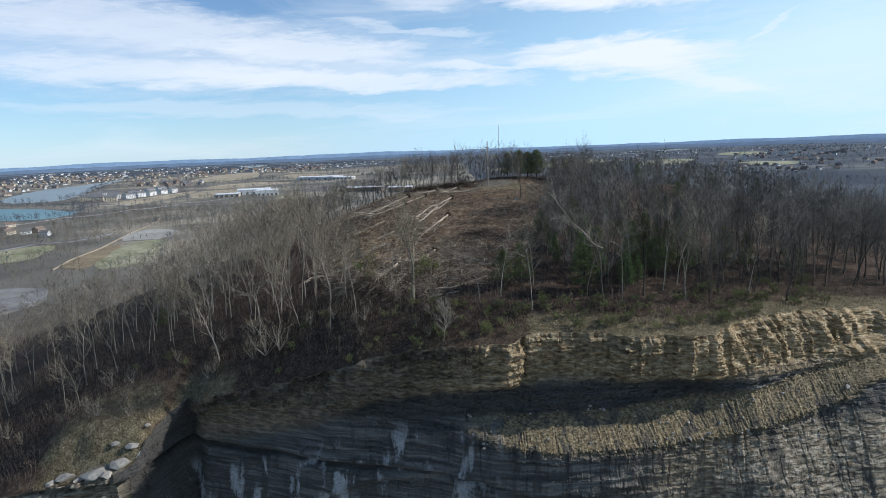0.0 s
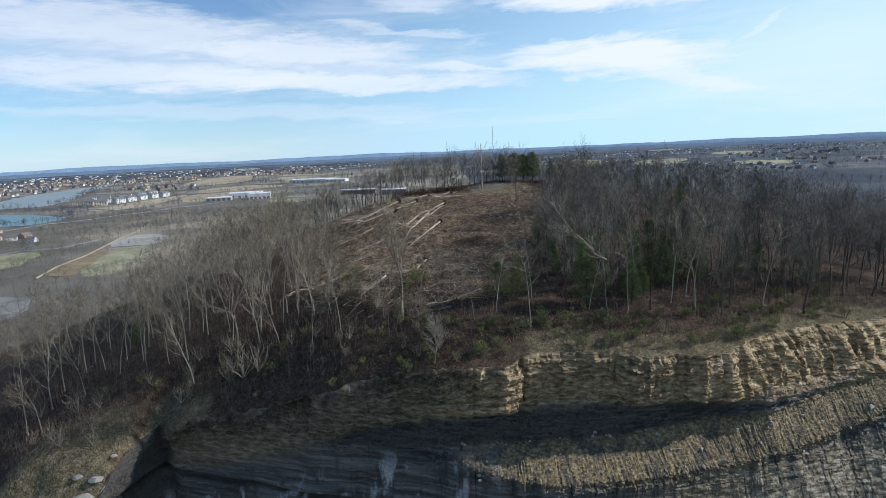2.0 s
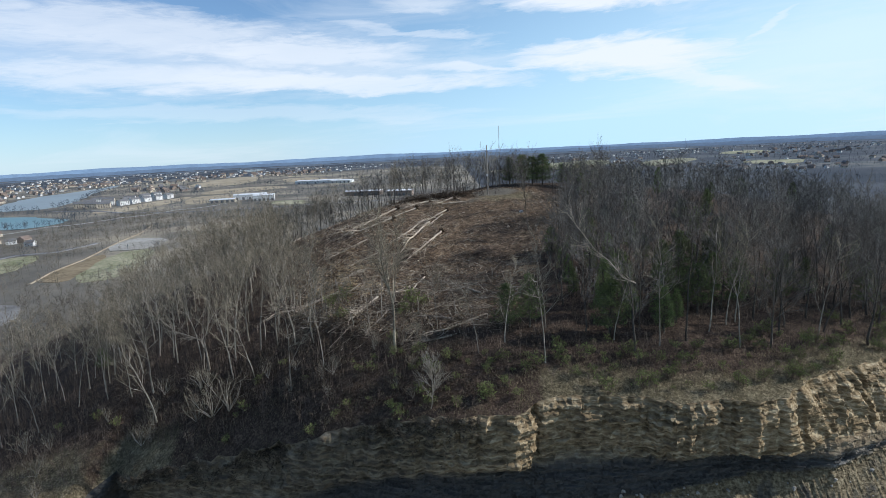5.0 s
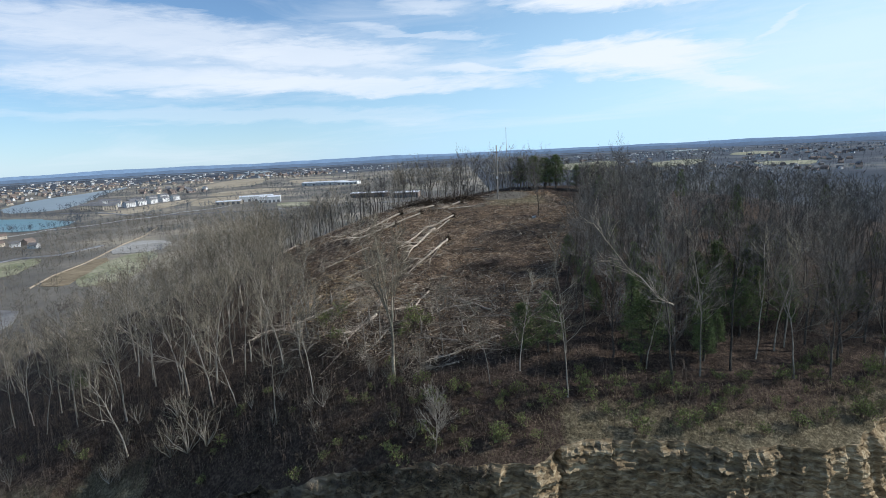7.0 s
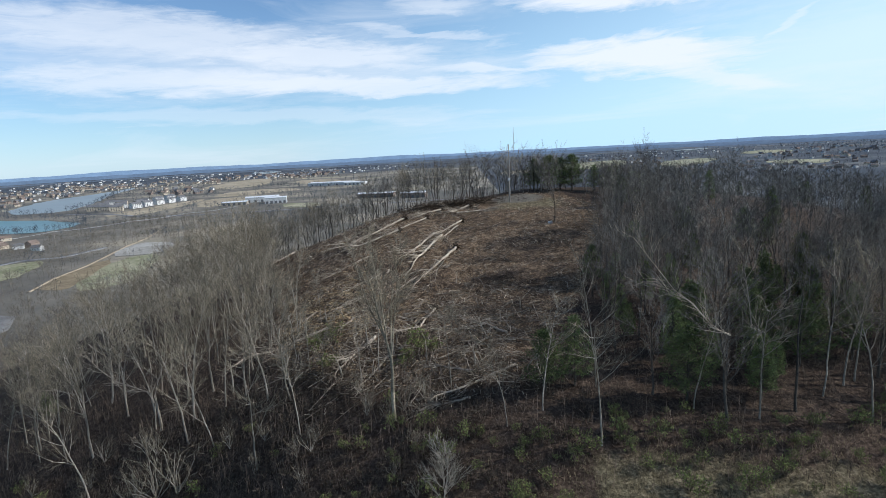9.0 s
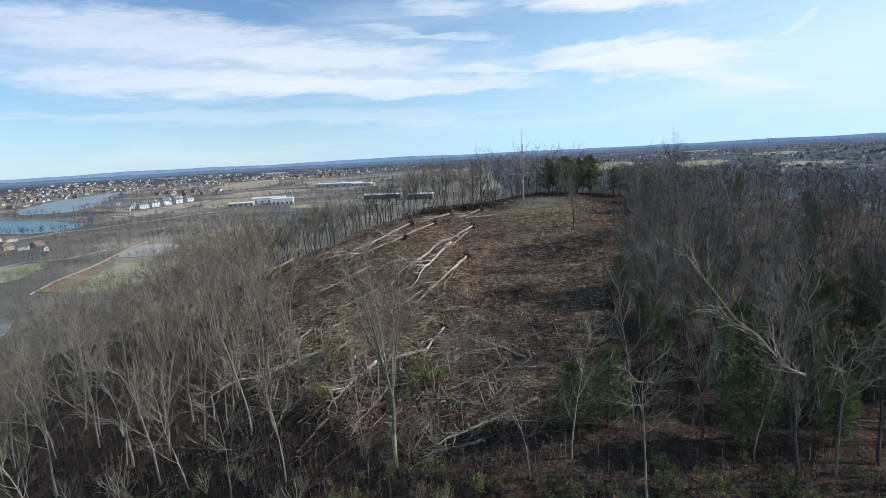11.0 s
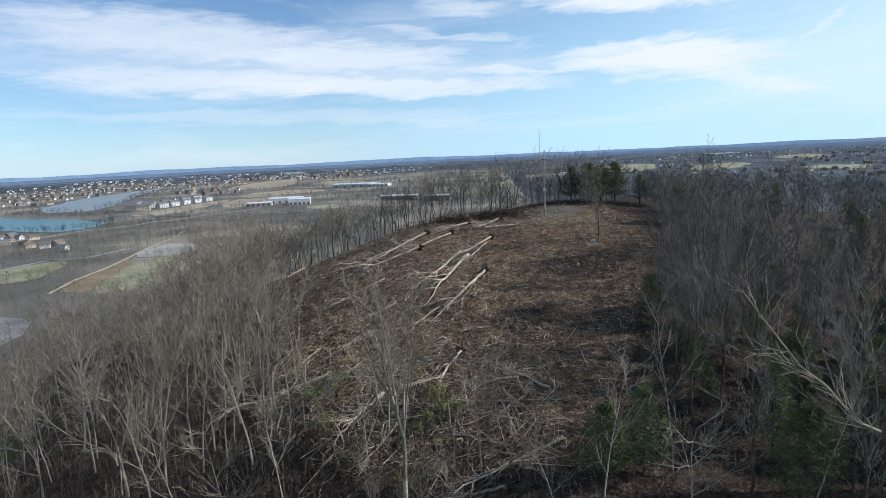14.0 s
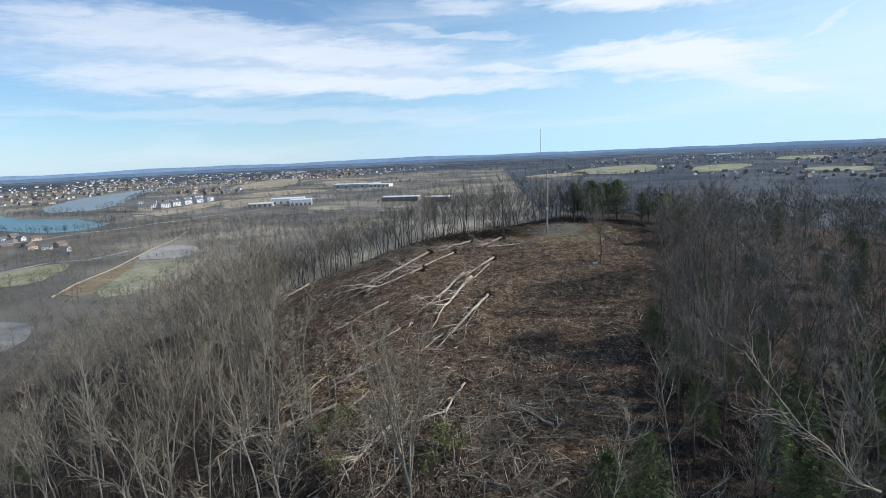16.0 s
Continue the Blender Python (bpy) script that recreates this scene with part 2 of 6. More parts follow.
def tubes(p0, p1, r0, r1, sides=3):
    """Places and faces of many tapered rods."""
    p0, p1 = np.asarray(p0, float), np.asarray(p1, float)
    n = len(p0)
    r0, r1 = np.broadcast_to(r0, n), np.broadcast_to(r1, n)
    d = p1 - p0
    d = d / (np.linalg.norm(d, axis=1, keepdims=True) + 1e-9)
    ref = np.where(np.abs(d[:, :1]) > 0.9, [[0, 1.0, 0]], [[1.0, 0, 0]])
    u = np.cross(d, ref)
    u = u / (np.linalg.norm(u, axis=1, keepdims=True) + 1e-9)
    v = np.cross(d, u)
    ang = np.arange(sides) * 2 * np.pi / sides
    ring = np.cos(ang)[None, :, None] * u[:, None, :] + np.sin(ang)[None, :, None] * v[:, None, :]
    verts = np.concatenate([p0[:, None] + ring * r0[:, None, None], p1[:, None] + ring * r1[:, None, None]], 1).reshape(-1, 3)
    k = np.arange(sides)
    q = np.stack([k, (k + 1) % sides, (k + 1) % sides + sides, k + sides], 1)
    quads = (np.arange(n)[:, None, None] * 2 * sides + q[None]).reshape(-1, 4)
    return verts, quads


def pipe(pts, r, sides):
    """Places and faces of one round bar along a line."""
    pts = np.asarray(pts, float)
    d = np.gradient(pts, axis=0)
    d /= np.linalg.norm(d, axis=1, keepdims=True)
    u = np.cross(d, [[0.3, 0.2, 1.0]])
    u /= np.linalg.norm(u, axis=1, keepdims=True)
    v = np.cross(d, u)
    a = np.arange(sides) * 2 * np.pi / sides
    ring = pts[:, None] + np.broadcast_to(r, len(pts))[:, None, None] * (np.cos(a)[None, :, None] * u[:, None] + np.sin(a)[None, :, None] * v[:, None])
    i, k = np.meshgrid(np.arange(len(pts) - 1), np.arange(sides), indexing="ij")
    i, k = i.ravel(), k.ravel()
    q = np.stack([i * sides + k, i * sides + (k + 1) % sides, (i + 1) * sides + (k + 1) % sides, (i + 1) * sides + k], 1)
    return ring.reshape(-1, 3), q


def rods_mesh(name, groups, mat):
    """One mesh out of several (p0, p1, r0, r1, sides) sets of rods."""
    vs, qs, at = [], [], 0
    for p0, p1, r0, r1, sides in groups:
        if len(p0) == 0:
            continue
        v, q = tubes(p0, p1, r0, r1, sides)
        vs.append(v)
        qs.append(q + at)
        at += len(v)
    return quad_mesh(name, np.concatenate(vs), np.concatenate(qs), mat)


def part(name, mesh, parent, label=""):
    ob = new(name, mesh)
    ob.parent = parent
    if label:
        tagged(ob, label)
    return ob


def thing(name, label, category, group="", m=None):
    ob = new(name)
    ob.empty_display_size = 0.5
    if m is not None:
        ob.matrix_basis = m
    return tagged(ob, label, category, group)


# ---------------------------------------------------------------- ground sheet
CLEAR_X = [-9, -21, -25, -31, -38, -43, -36, -22, -4, 10, 24, 31, 29, 24, 20, 17, 15, 9, 2]
CLEAR_Y = [89, 96, 108, 126, 141, 157, 161, 165, 163, 168, 166, 156, 142, 128, 116, 106, 97, 91, 88]


def in_clearing(x, y):
    """Whether places lie in the felled area."""
    x, y = np.asarray(x, float), np.asarray(y, float)
    inside = np.zeros(x.shape, bool)
    n = len(CLEAR_X)
    for i in range(n):
        xa, ya, xb, yb = CLEAR_X[i], CLEAR_Y[i], CLEAR_X[i - 1], CLEAR_Y[i - 1]
        cross = (ya > y) != (yb > y)
        inside ^= cross & (x < (xb - xa) * (y - ya) / (yb - ya + 1e-9) + xa)
    return inside


def spaced(near, step, grow, reach):
    """Steps that stay even up to near and then widen up to reach."""
    v = list(np.arange(0, near, step))
    while v[-1] < reach:
        step *= grow
        v.append(v[-1] + step)
    v[-1] = reach
    return np.array(v)


side = spaced(95, 1.0, 1.07, 4950)
gx = np.concatenate([-side[:0:-1], side])
gs = spaced(110, 0.9, 1.06, 4950)
GX, GS = np.meshgrid(gx, gs, indexing="ij")
GY = rim(GX) + GS
GZ = ground_z(GX, GY)
ground_me = quad_mesh("ground", np.stack([GX, GY, GZ], -1).reshape(-1, 3), grid_quads(*GX.shape), [])


def ground_material():
    """Leaf litter, torn clearing soil, dry grass and valley floor, blended by what covers the land."""
    m = bpy.data.materials.new("hill_ground")
    m.use_nodes = True
    n, l = m.node_tree.nodes, m.node_tree.links
    b = n["Principled BSDF"]
    b.inputs["Roughness"].default_value, b.inputs["Specular IOR Level"].default_value = 0.95, 0.1
    tc = n.new("ShaderNodeTexCoord")

    def tex(scale, detail, stretch=None):
        t = n.new("ShaderNodeTexNoise")
        t.inputs["Scale"].default_value, t.inputs["Detail"].default_value, t.inputs["Roughness"].default_value = scale, detail, 0.65
        if stretch:
            mp = n.new("ShaderNodeMapping")
            mp.inputs["Scale"].default_value = stretch
            l.new(tc.outputs["Object"], mp.inputs[0])
            l.new(mp.outputs[0], t.inputs["Vector"])
        else:
            l.new(tc.outputs["Object"], t.inputs["Vector"])
        return t.outputs["Fac"]

    def ramp(fac, stops):
        r = n.new("ShaderNodeValToRGB")
        el_ = r.color_ramp.elements
        el_[0].position, el_[0].color = stops[0][0], (*stops[0][1], 1)
        el_[1].position, el_[1].color = stops[-1][0], (*stops[-1][1], 1)
        for p, c in stops[1:-1]:
            el_.new(p).color = (*c, 1)
        l.new(fac, r.inputs[0])
        return r.outputs[0]

    def mixc(fac, a, c):
        x = n.new("ShaderNodeMix")
        x.data_type = "RGBA"
        l.new(fac, x.inputs[0])
        l.new(a, x.inputs[6])
        l.new(c, x.inputs[7])
        return x.outputs[2]

    def cover_of(name, low=0.3, high=0.7):
        a, add, mr = n.new("ShaderNodeAttribute"), n.new("ShaderNodeMath"), n.new("ShaderNodeMapRange")
        a.attribute_name = name
        add.operation = "MULTIPLY_ADD"
        l.new(edge, add.inputs[0])
        add.inputs[1].default_value = 0.9
        l.new(a.outputs["Fac"], add.inputs[2])
        mr.inputs[1].default_value, mr.inputs[2].default_value = low + 0.45, high + 0.45
        l.new(add.outputs[0], mr.inputs[0])
        return mr.outputs[0]

    edge = tex(0.35, 5)
    fine_, mid = tex(3.5, 8), tex(0.9, 6)
    mixed = n.new("ShaderNodeMath")
    mixed.operation = "MULTIPLY_ADD"
    l.new(fine_, mixed.inputs[0])
    mixed.inputs[1].default_value = 0.6
    half = n.new("ShaderNodeMath")
    half.operation = "MULTIPLY"
    l.new(mid, half.inputs[0])
    half.inputs[1].default_value = 0.4
    l.new(half.outputs[0], mixed.inputs[2])
    speck = mixed.outputs[0]
    litter = ramp(speck, [(0.36, (0.022, 0.015, 0.011)), (0.5, (0.062, 0.044, 0.032)), (0.66, (0.16, 0.116, 0.085))])
    soil = ramp(speck, [(0.36, (0.02, 0.015, 0.01)), (0.48, (0.088, 0.06, 0.038)), (0.57, (0.23, 0.165, 0.107)), (0.67, (0.5, 0.4, 0.28))])
    grass = ramp(speck, [(0.36, (0.036, 0.03, 0.018)), (0.5, (0.13, 0.108, 0.066)), (0.66, (0.33, 0.28, 0.18))])
    valley = ramp(tex(0.006, 9), [(0.36, (0.115, 0.108, 0.094)), (0.5, (0.19, 0.174, 0.145)), (0.6, (0.33, 0.29, 0.22)), (0.68, (0.28, 0.27, 0.18))])
    limestone = ramp(speck, [(0.36, (0.16, 0.145, 0.11)), (0.5, (0.32, 0.30, 0.25)), (0.64, (0.5, 0.48, 0.43))])
    pave = ramp(speck, [(0.3, (0.07, 0.062, 0.05)), (0.7, (0.22, 0.20, 0.165))])
    damp = ramp(speck, [(0.36, (0.014, 0.010, 0.008)), (0.5, (0.05, 0.036, 0.026)), (0.67, (0.17, 0.13, 0.095))])
    soil = mixc(ramp(tex(0.13, 5, (0.6, 1, 1)), [(0.50, (0, 0, 0)), (0.64, (0.7, 0.7, 0.7))]), soil, damp)
    c = mixc(cover_of("felled"), litter, soil)
    c = mixc(cover_of("grassy"), c, grass)
    c = mixc(cover_of("bare"), c, pave)
    c = mixc(cover_of("ledge"), c, limestone)
    c = mixc(cover_of("valley"), c, valley)
    # Dark far woodland floor, with blue distance haze mixed into the colour.
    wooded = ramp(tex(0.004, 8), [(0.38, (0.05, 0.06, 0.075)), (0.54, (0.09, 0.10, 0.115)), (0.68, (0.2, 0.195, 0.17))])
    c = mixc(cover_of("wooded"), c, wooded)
    l.new(c, b.inputs["Base Color"])
    bp = n.new("ShaderNodeBump")
    bp.inputs["Strength"].default_value, bp.inputs["Distance"].default_value = 0.9, 0.4
    l.new(speck, bp.inputs["Height"])
    l.new(bp.outputs[0], b.inputs["Normal"])
    return m


def cover(name, values):
    ground_me.attributes.new(name, "FLOAT", "POINT").data.foreach_set("value", np.asarray(values, np.float32).ravel())


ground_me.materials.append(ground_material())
cover("felled", in_clearing(GX, GY))
# Grass colour held back left of x 12, standing in for tree shade.
grassy = np.clip(1.15 - GS / 6.5, 0, 0.85) * np.where((GX > 12) | ((GX > -48) & (GX < -36)), 1, 0.25) * (GX > -48)
grassy = np.maximum(grassy, np.exp(-((GX + 57) / 9) ** 4 - ((GY - 79) / 9) ** 4))
grassy = np.maximum(grassy, np.exp(-((GX - 17) / 9) ** 4 - ((GY - 157) / 5) ** 4) * 0.7)
cover("grassy", grassy)
cover("bare", np.exp(-((GX - 15) / 6) ** 4 - ((GY - 162) / 4) ** 4))
cover("ledge", 0.62 * np.exp(-((GX + 54) / 4.5) ** 4 - ((GY - 72.6) / 1.6) ** 4))
cover("valley", np.clip((np.hypot(GX, GY - 120) - np.where(GX > 60, 430, 170)) / 60, 0, 1))
# Haze-coloured woodland cover, growing with distance.
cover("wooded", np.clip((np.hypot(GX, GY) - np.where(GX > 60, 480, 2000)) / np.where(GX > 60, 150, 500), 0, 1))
ground = tagged(new("ground", ground_me), "hilltop of brown leaf litter falling to a wide winter valley", "ground", kind="structure")

# ---------------------------------------------------------------- quarry cliff
# columns follow the rim's own length, so that faces that turn away keep their grain
dense = np.concatenate([[-4950, -2000, -900, -600], np.arange(-400, -100, 6.0), np.arange(-100, 110, 0.05), np.arange(110, 400, 6.0), [600, 900, 2000, 4950]])
run = np.concatenate([[0], np.cumsum(np.hypot(np.diff(dense), np.diff(rim(dense))))])
run = run - np.interp(0, dense, run)
cu = np.concatenate([run[:54], np.arange(np.interp(-100, dense, run), np.interp(-62, dense, run), 0.8), np.arange(np.interp(-62, dense, run), np.interp(64, dense, run), 0.17), np.arange(np.interp(64, dense, run), np.interp(108, dense, run), 0.8), run[-53:]])
cx = np.interp(cu, run, dense)
cv = np.concatenate([[0], np.linspace(0, 18, 160), np.linspace(18.2, 30, 52), np.linspace(31, 64, 24)])       # metres below the rim


def bench_line(x):
    """y of the lower face, which runs smoother than the rim above it."""
    return np.interp(x, [-4900, -100, -52, -49, -46, -43, -30, -19, -12, -4, 3, 20, 30, 46, 58, 80, 100, 4900], [*rim(np.array([-4900.0, -100])), 72, 76, 85.5, 83, 79.5, 75.8, 75.2, 73, 71, 70.6, 72, 75, 79, 83, 83, rim(4900.0)])


def strata(z, x, seed):
    """Projecting and receding beds, nearly level."""
    zz = z + 0.25 * vnoise(x / 22, 0 * x, seed) + 0.02 * x
    bed = np.floor(zz / 0.41)
    v = np.sin(bed * 91.7 + seed) * 4375.85
    v = v - np.floor(v)
    big = np.floor(zz / 2.9)
    w = np.sin(big * 37.7 + seed) * 2375.31
    return (0.45 * v + 0.4 * (w - np.floor(w))) * (0.6 + 0.8 * vnoise(x / 7, bed * 3.7, seed + 5) ** 2)


def cliff_surface():
    XX, D = np.meshgrid(cx, cv, indexing="ij")
    X = np.broadcast_to(cu[:, None], XX.shape)
    top = ground_z(cx, rim(cx))[:, None]
    Z = np.maximum(top - D, PIT)
    talus = np.interp(cx, [-400, 0, 7, 14, 60, 90, 400], [0, 0, 0.7, 1, 1, 0.8, 0.5])[:, None]
    # the gravel bench: its crest and its foot, as heights
    crest = np.interp(cx, [-8, 3, 22, 34, 45, 52, 68, 84], [17.6, 19, 19, 19.6, 20.4, 21.2, 23.6, 25.5])[:, None]
    foot_z = np.interp(cx, [-8, 3, 8.5, 16.5, 29.4, 40.6, 50, 60, 66, 84], [17.4, 17, 16, 15.3, 14.9, 15.4, 16.2, 17.8, 20.4, 22.5])[:, None]
    DB = 11 + np.where(Z > crest, crest - Z, np.where(Z < foot_z, 4.8 + foot_z - Z, (crest - Z) / (crest - foot_z) * 4.8))
    brow = np.minimum(6.5, np.maximum(top - crest - 2.5, 1.5))
    # how far the face stands out towards the pit at each depth
    upper = np.interp(D, [0, 1.5, 6.5, 8], [0, 0.5, 0.3, -1.0])
    bench = np.interp(DB, [8, 11, 15.8, 16.6, 30, 60], [-0.9, -1.0, 3.6, 3.7, 4.6, 9])
    plainface = np.interp(D, [8, 12, 20, 21, 30, 60], [-0.8, -0.2, 1.2, 0.2, 1.6, 7])
    worn = np.clip((XX - 37) / 9, 0, 1)      # the crumbling right-hand side slopes straight onto the bench
    bench = bench + worn * np.interp(DB, [8, 12, 15.8, 17, 30], [3.4, 2.2, 0.4, 0, 4.6])
    below = talus * bench + (1 - talus) * plainface
    k = np.clip((D - brow) / 1.5, 0, 1)
    out = upper * (1 - k) + below * k
    on_talus = talus * np.clip((DB - 10.6) / 0.6, 0, 1) * np.clip((16.2 - DB) / 0.6, 0, 1)
    firm = (1 - on_talus) * np.interp(DB, [15.8, 18], [1, 0.42])
    rough = 0.95 * firm * strata(Z, X, 3) + 0.45 * fbm(X / 8, Z / 16, 41, 3)
    # a deep bedding gap along the left face
    rough += (1 - talus) * (0.5 * np.exp(-((Z - 10.6) / 0.8) ** 2) - 1.5 * np.exp(-((Z - 9.2 - 0.4 * vnoise(X / 9, 0 * X, 4)) / 0.55) ** 2))
    # broken blocks: some stand out of their bed, a few have dropped away
    for tall, wide, much, seed in ((0.3, 0.9, 0.22, 13), (0.62, 1.9, 0.34, 29), (2.3, 4.6, 0.4, 57)):
        bed = np.floor((Z + 0.02 * X + 0.12 * vnoise(X / 5, Z / 5, seed)) / tall)
        bx = np.floor(X / wide + 7.3 * np.sin(bed * 12.9 + seed) + 0.5 * vnoise(X / 3, bed, seed + 1))
        v = np.sin(bx * 71.3 + bed * 29.9 + seed) * 5371.3
        v = v - np.floor(v)
        rough += firm * much * (np.clip((v - 0.62) / 0.3, 0, 1) - 0.7 * np.clip((0.2 - v) / 0.2, 0, 1))
    for tall, wide, much, seed in ((0.24, 0.4, 0.24, 71), (0.5, 0.7, 0.3, 73)):
        bed = np.floor((Z + 0.03 * X + 0.12 * vnoise(X / 2, Z / 2, seed)) / tall)
        bx = np.floor(X / wide + 5.1 * np.sin(bed * 12.9 + seed) + 0.4 * vnoise(X, bed, seed + 1))
        v = np.sin(bx * 71.3 + bed * 29.9 + seed) * 5371.3
        rough += firm * much * (v - np.floor(v) - 0.4) * np.clip((XX - 24) / 12, 0, 1) * np.clip((9 - D) / 2, 0.15, 1)
    # upright joints through the lower faces
    rough -= firm * 0.5 * np.clip(1 - np.abs(vnoise(X / 1.5, Z / 14, 15)) / 0.08, 0, 1) * np.clip((D - 12) / 3, 0, 1)
    # rubble at the talus' top and foot, rills between
    rill = np.abs(vnoise(X / 0.6 + 0.25 * Z + 0.5 * vnoise(X / 1.5, Z / 1.2, 78), Z / 5, 77)) + 0.7 * np.abs(vnoise(X / 0.3 + 0.3 * Z, Z / 1.5, 79))
    rough -= on_talus * (0.19 * rill - 0.12 + 0.25 * fbm(X / 5, Z / 30, 81))
    ends = talus * (np.exp(-((DB - 10.9) / 0.7) ** 2) + np.exp(-((DB - 16.2) / 0.9) ** 2))
    rough += ends * 0.5 * np.abs(fbm(X / 0.45, Z / 0.4, 83, 3))
    rough *= 1 - 0.55 * np.clip((XX - 31) / 6, 0, 1) * np.clip((9 - D) / 2, 0, 1)
    # bulging, crumbling corner of ochre rock, cut by slanting gullies
    crumble = np.clip((XX - 35) / 7, 0, 1) * np.clip((8.5 - D) / 3, 0, 1)
    rough += crumble * (0.9 * np.abs(vnoise(X / 1.6 + 0.3 * Z, Z / 7, 61)) + 0.4 * np.abs(fbm(X / 0.42, Z / 0.42, 63, 4)) + 0.06 * D)
    out = out + worn * (1 - k) * np.interp(D, [0, 1, 8], [0, 0.5, 3.0])
    rough += firm * 0.09 * fbm(X / 0.5, Z / 0.3, 49, 3)
    rough = rough - 0.6 * firm
    rough *= np.clip(D / 0.5, 0, 1)
    line = rim(XX) * (1 - k) + bench_line(XX) * k
    # stand out square to the face
    w = np.ones(15) / 15
    tx = np.convolve(np.gradient(cx), w, 'same')[:, None]
    ty = np.stack([np.convolve(np.gradient(line[:, j]), w, 'same') for j in range(line.shape[1])], 1)
    size = np.hypot(tx, ty)
    calm = (np.abs(cx) < 95)[:, None]
    nx, ny = np.where(calm, ty / size, 0), np.where(calm, -tx / size, -1)
    XX = XX + nx * (out + rough)
    Y = line + ny * (out + rough)
    Y[:, 0] += 0.9
    Z = Z.copy()
    Z[:, 0] = ground_z(cx, rim(cx) + 0.9) - 0.08
    return XX, Y, Z, DB


CX_, CY_, CZ_, BENCH = cliff_surface()


def cliff_material():
    """Grey limestone over shade-darkened shale, ochre where weathered, with dark water stains and pale fresh faces."""
    m = bpy.data.materials.new("quarry_rock")
    m.use_nodes = True
    n, l = m.node_tree.nodes, m.node_tree.links
    b = n["Principled BSDF"]
    b.inputs["Roughness"].default_value, b.inputs["Specular IOR Level"].default_value = 0.9, 0.2
    tc = n.new("ShaderNodeTexCoord")

    def tex(scale, detail, stretch):
        mp, t = n.new("ShaderNodeMapping"), n.new("ShaderNodeTexNoise")
        mp.inputs["Scale"].default_value = stretch
        l.new(tc.outputs["Object"], mp.inputs[0])
        l.new(mp.outputs[0], t.inputs["Vector"])
        t.inputs["Scale"].default_value, t.inputs["Detail"].default_value, t.inputs["Roughness"].default_value = scale, detail, 0.6
        return t.outputs["Fac"]

    def ramp(fac, stops):
        r = n.new("ShaderNodeValToRGB")
        e = r.color_ramp.elements
        e[0].position, e[0].color = stops[0][0], (*stops[0][1], 1)
        e[1].position, e[1].color = stops[-1][0], (*stops[-1][1], 1)
        for p, c in stops[1:-1]:
            e.new(p).color = (*c, 1)
        l.new(fac, r.inputs[0])
        return r.outputs[0]

    def mixc(fac, a, c, mode="MIX"):
        x = n.new("ShaderNodeMix")
        x.data_type, x.blend_type = "RGBA", mode
        l.new(fac, x.inputs[0])
        l.new(a, x.inputs[6])
        l.new(c, x.inputs[7])
        return x.outputs[2]

    def attr(name):
        a = n.new("ShaderNodeAttribute")
        a.attribute_name = name
        return a.outputs["Fac"]

    bedding, grain, beds, stain = tex(1.0, 7, (0.1, 0.1, 2.0)), tex(2.2, 8, (1, 1, 1.6)), tex(1.4, 8, (0.5, 0.5, 1.8)), tex(0.5, 5, (1, 1, 0.12))
    grey = ramp(bedding, [(0.35, (0.045, 0.044, 0.04)), (0.5, (0.088, 0.085, 0.078)), (0.64, (0.17, 0.162, 0.148))])
    ochre = ramp(beds, [(0.34, (0.09, 0.06, 0.03)), (0.5, (0.255, 0.185, 0.1)), (0.66, (0.47, 0.38, 0.24))])
    debris = ramp(grain, [(0.34, (0.06, 0.046, 0.026)), (0.5, (0.165, 0.128, 0.074)), (0.68, (0.33, 0.27, 0.17))])
    tan = ramp(beds, [(0.38, (0.09, 0.076, 0.052)), (0.5, (0.21, 0.178, 0.13)), (0.62, (0.38, 0.335, 0.26))])
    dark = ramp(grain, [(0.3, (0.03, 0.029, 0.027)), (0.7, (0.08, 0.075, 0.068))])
    pale = ramp(grain, [(0.3, (0.22, 0.22, 0.22)), (0.7, (0.42, 0.42, 0.415))])
    c = mixc(attr("weathered"), grey, ochre)
    c = mixc(attr("tan"), c, tan)
    c = mixc(attr("debris"), c, debris)
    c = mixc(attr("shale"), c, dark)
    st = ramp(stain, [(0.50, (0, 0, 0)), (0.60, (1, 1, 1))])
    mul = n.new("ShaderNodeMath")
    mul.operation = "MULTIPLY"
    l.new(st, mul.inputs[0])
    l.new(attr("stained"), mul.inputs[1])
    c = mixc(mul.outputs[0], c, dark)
    fresh = ramp(tex(0.35, 4, (1, 1, 0.3)), [(0.53, (0, 0, 0)), (0.60, (1, 1, 1))])
    mul2 = n.new("ShaderNodeMath")
    mul2.operation = "MULTIPLY"
    l.new(fresh, mul2.inputs[0])
    l.new(attr("fresh"), mul2.inputs[1])
    c = mixc(mul2.outputs[0], c, pale)
    l.new(c, b.inputs["Base Color"])
    bp = n.new("ShaderNodeBump")
    bp.inputs["Strength"].default_value, bp.inputs["Distance"].default_value = 0.9, 0.25
    l.new(grain, bp.inputs["Height"])
    l.new(bp.outputs[0], b.inputs["Normal"])
    return m


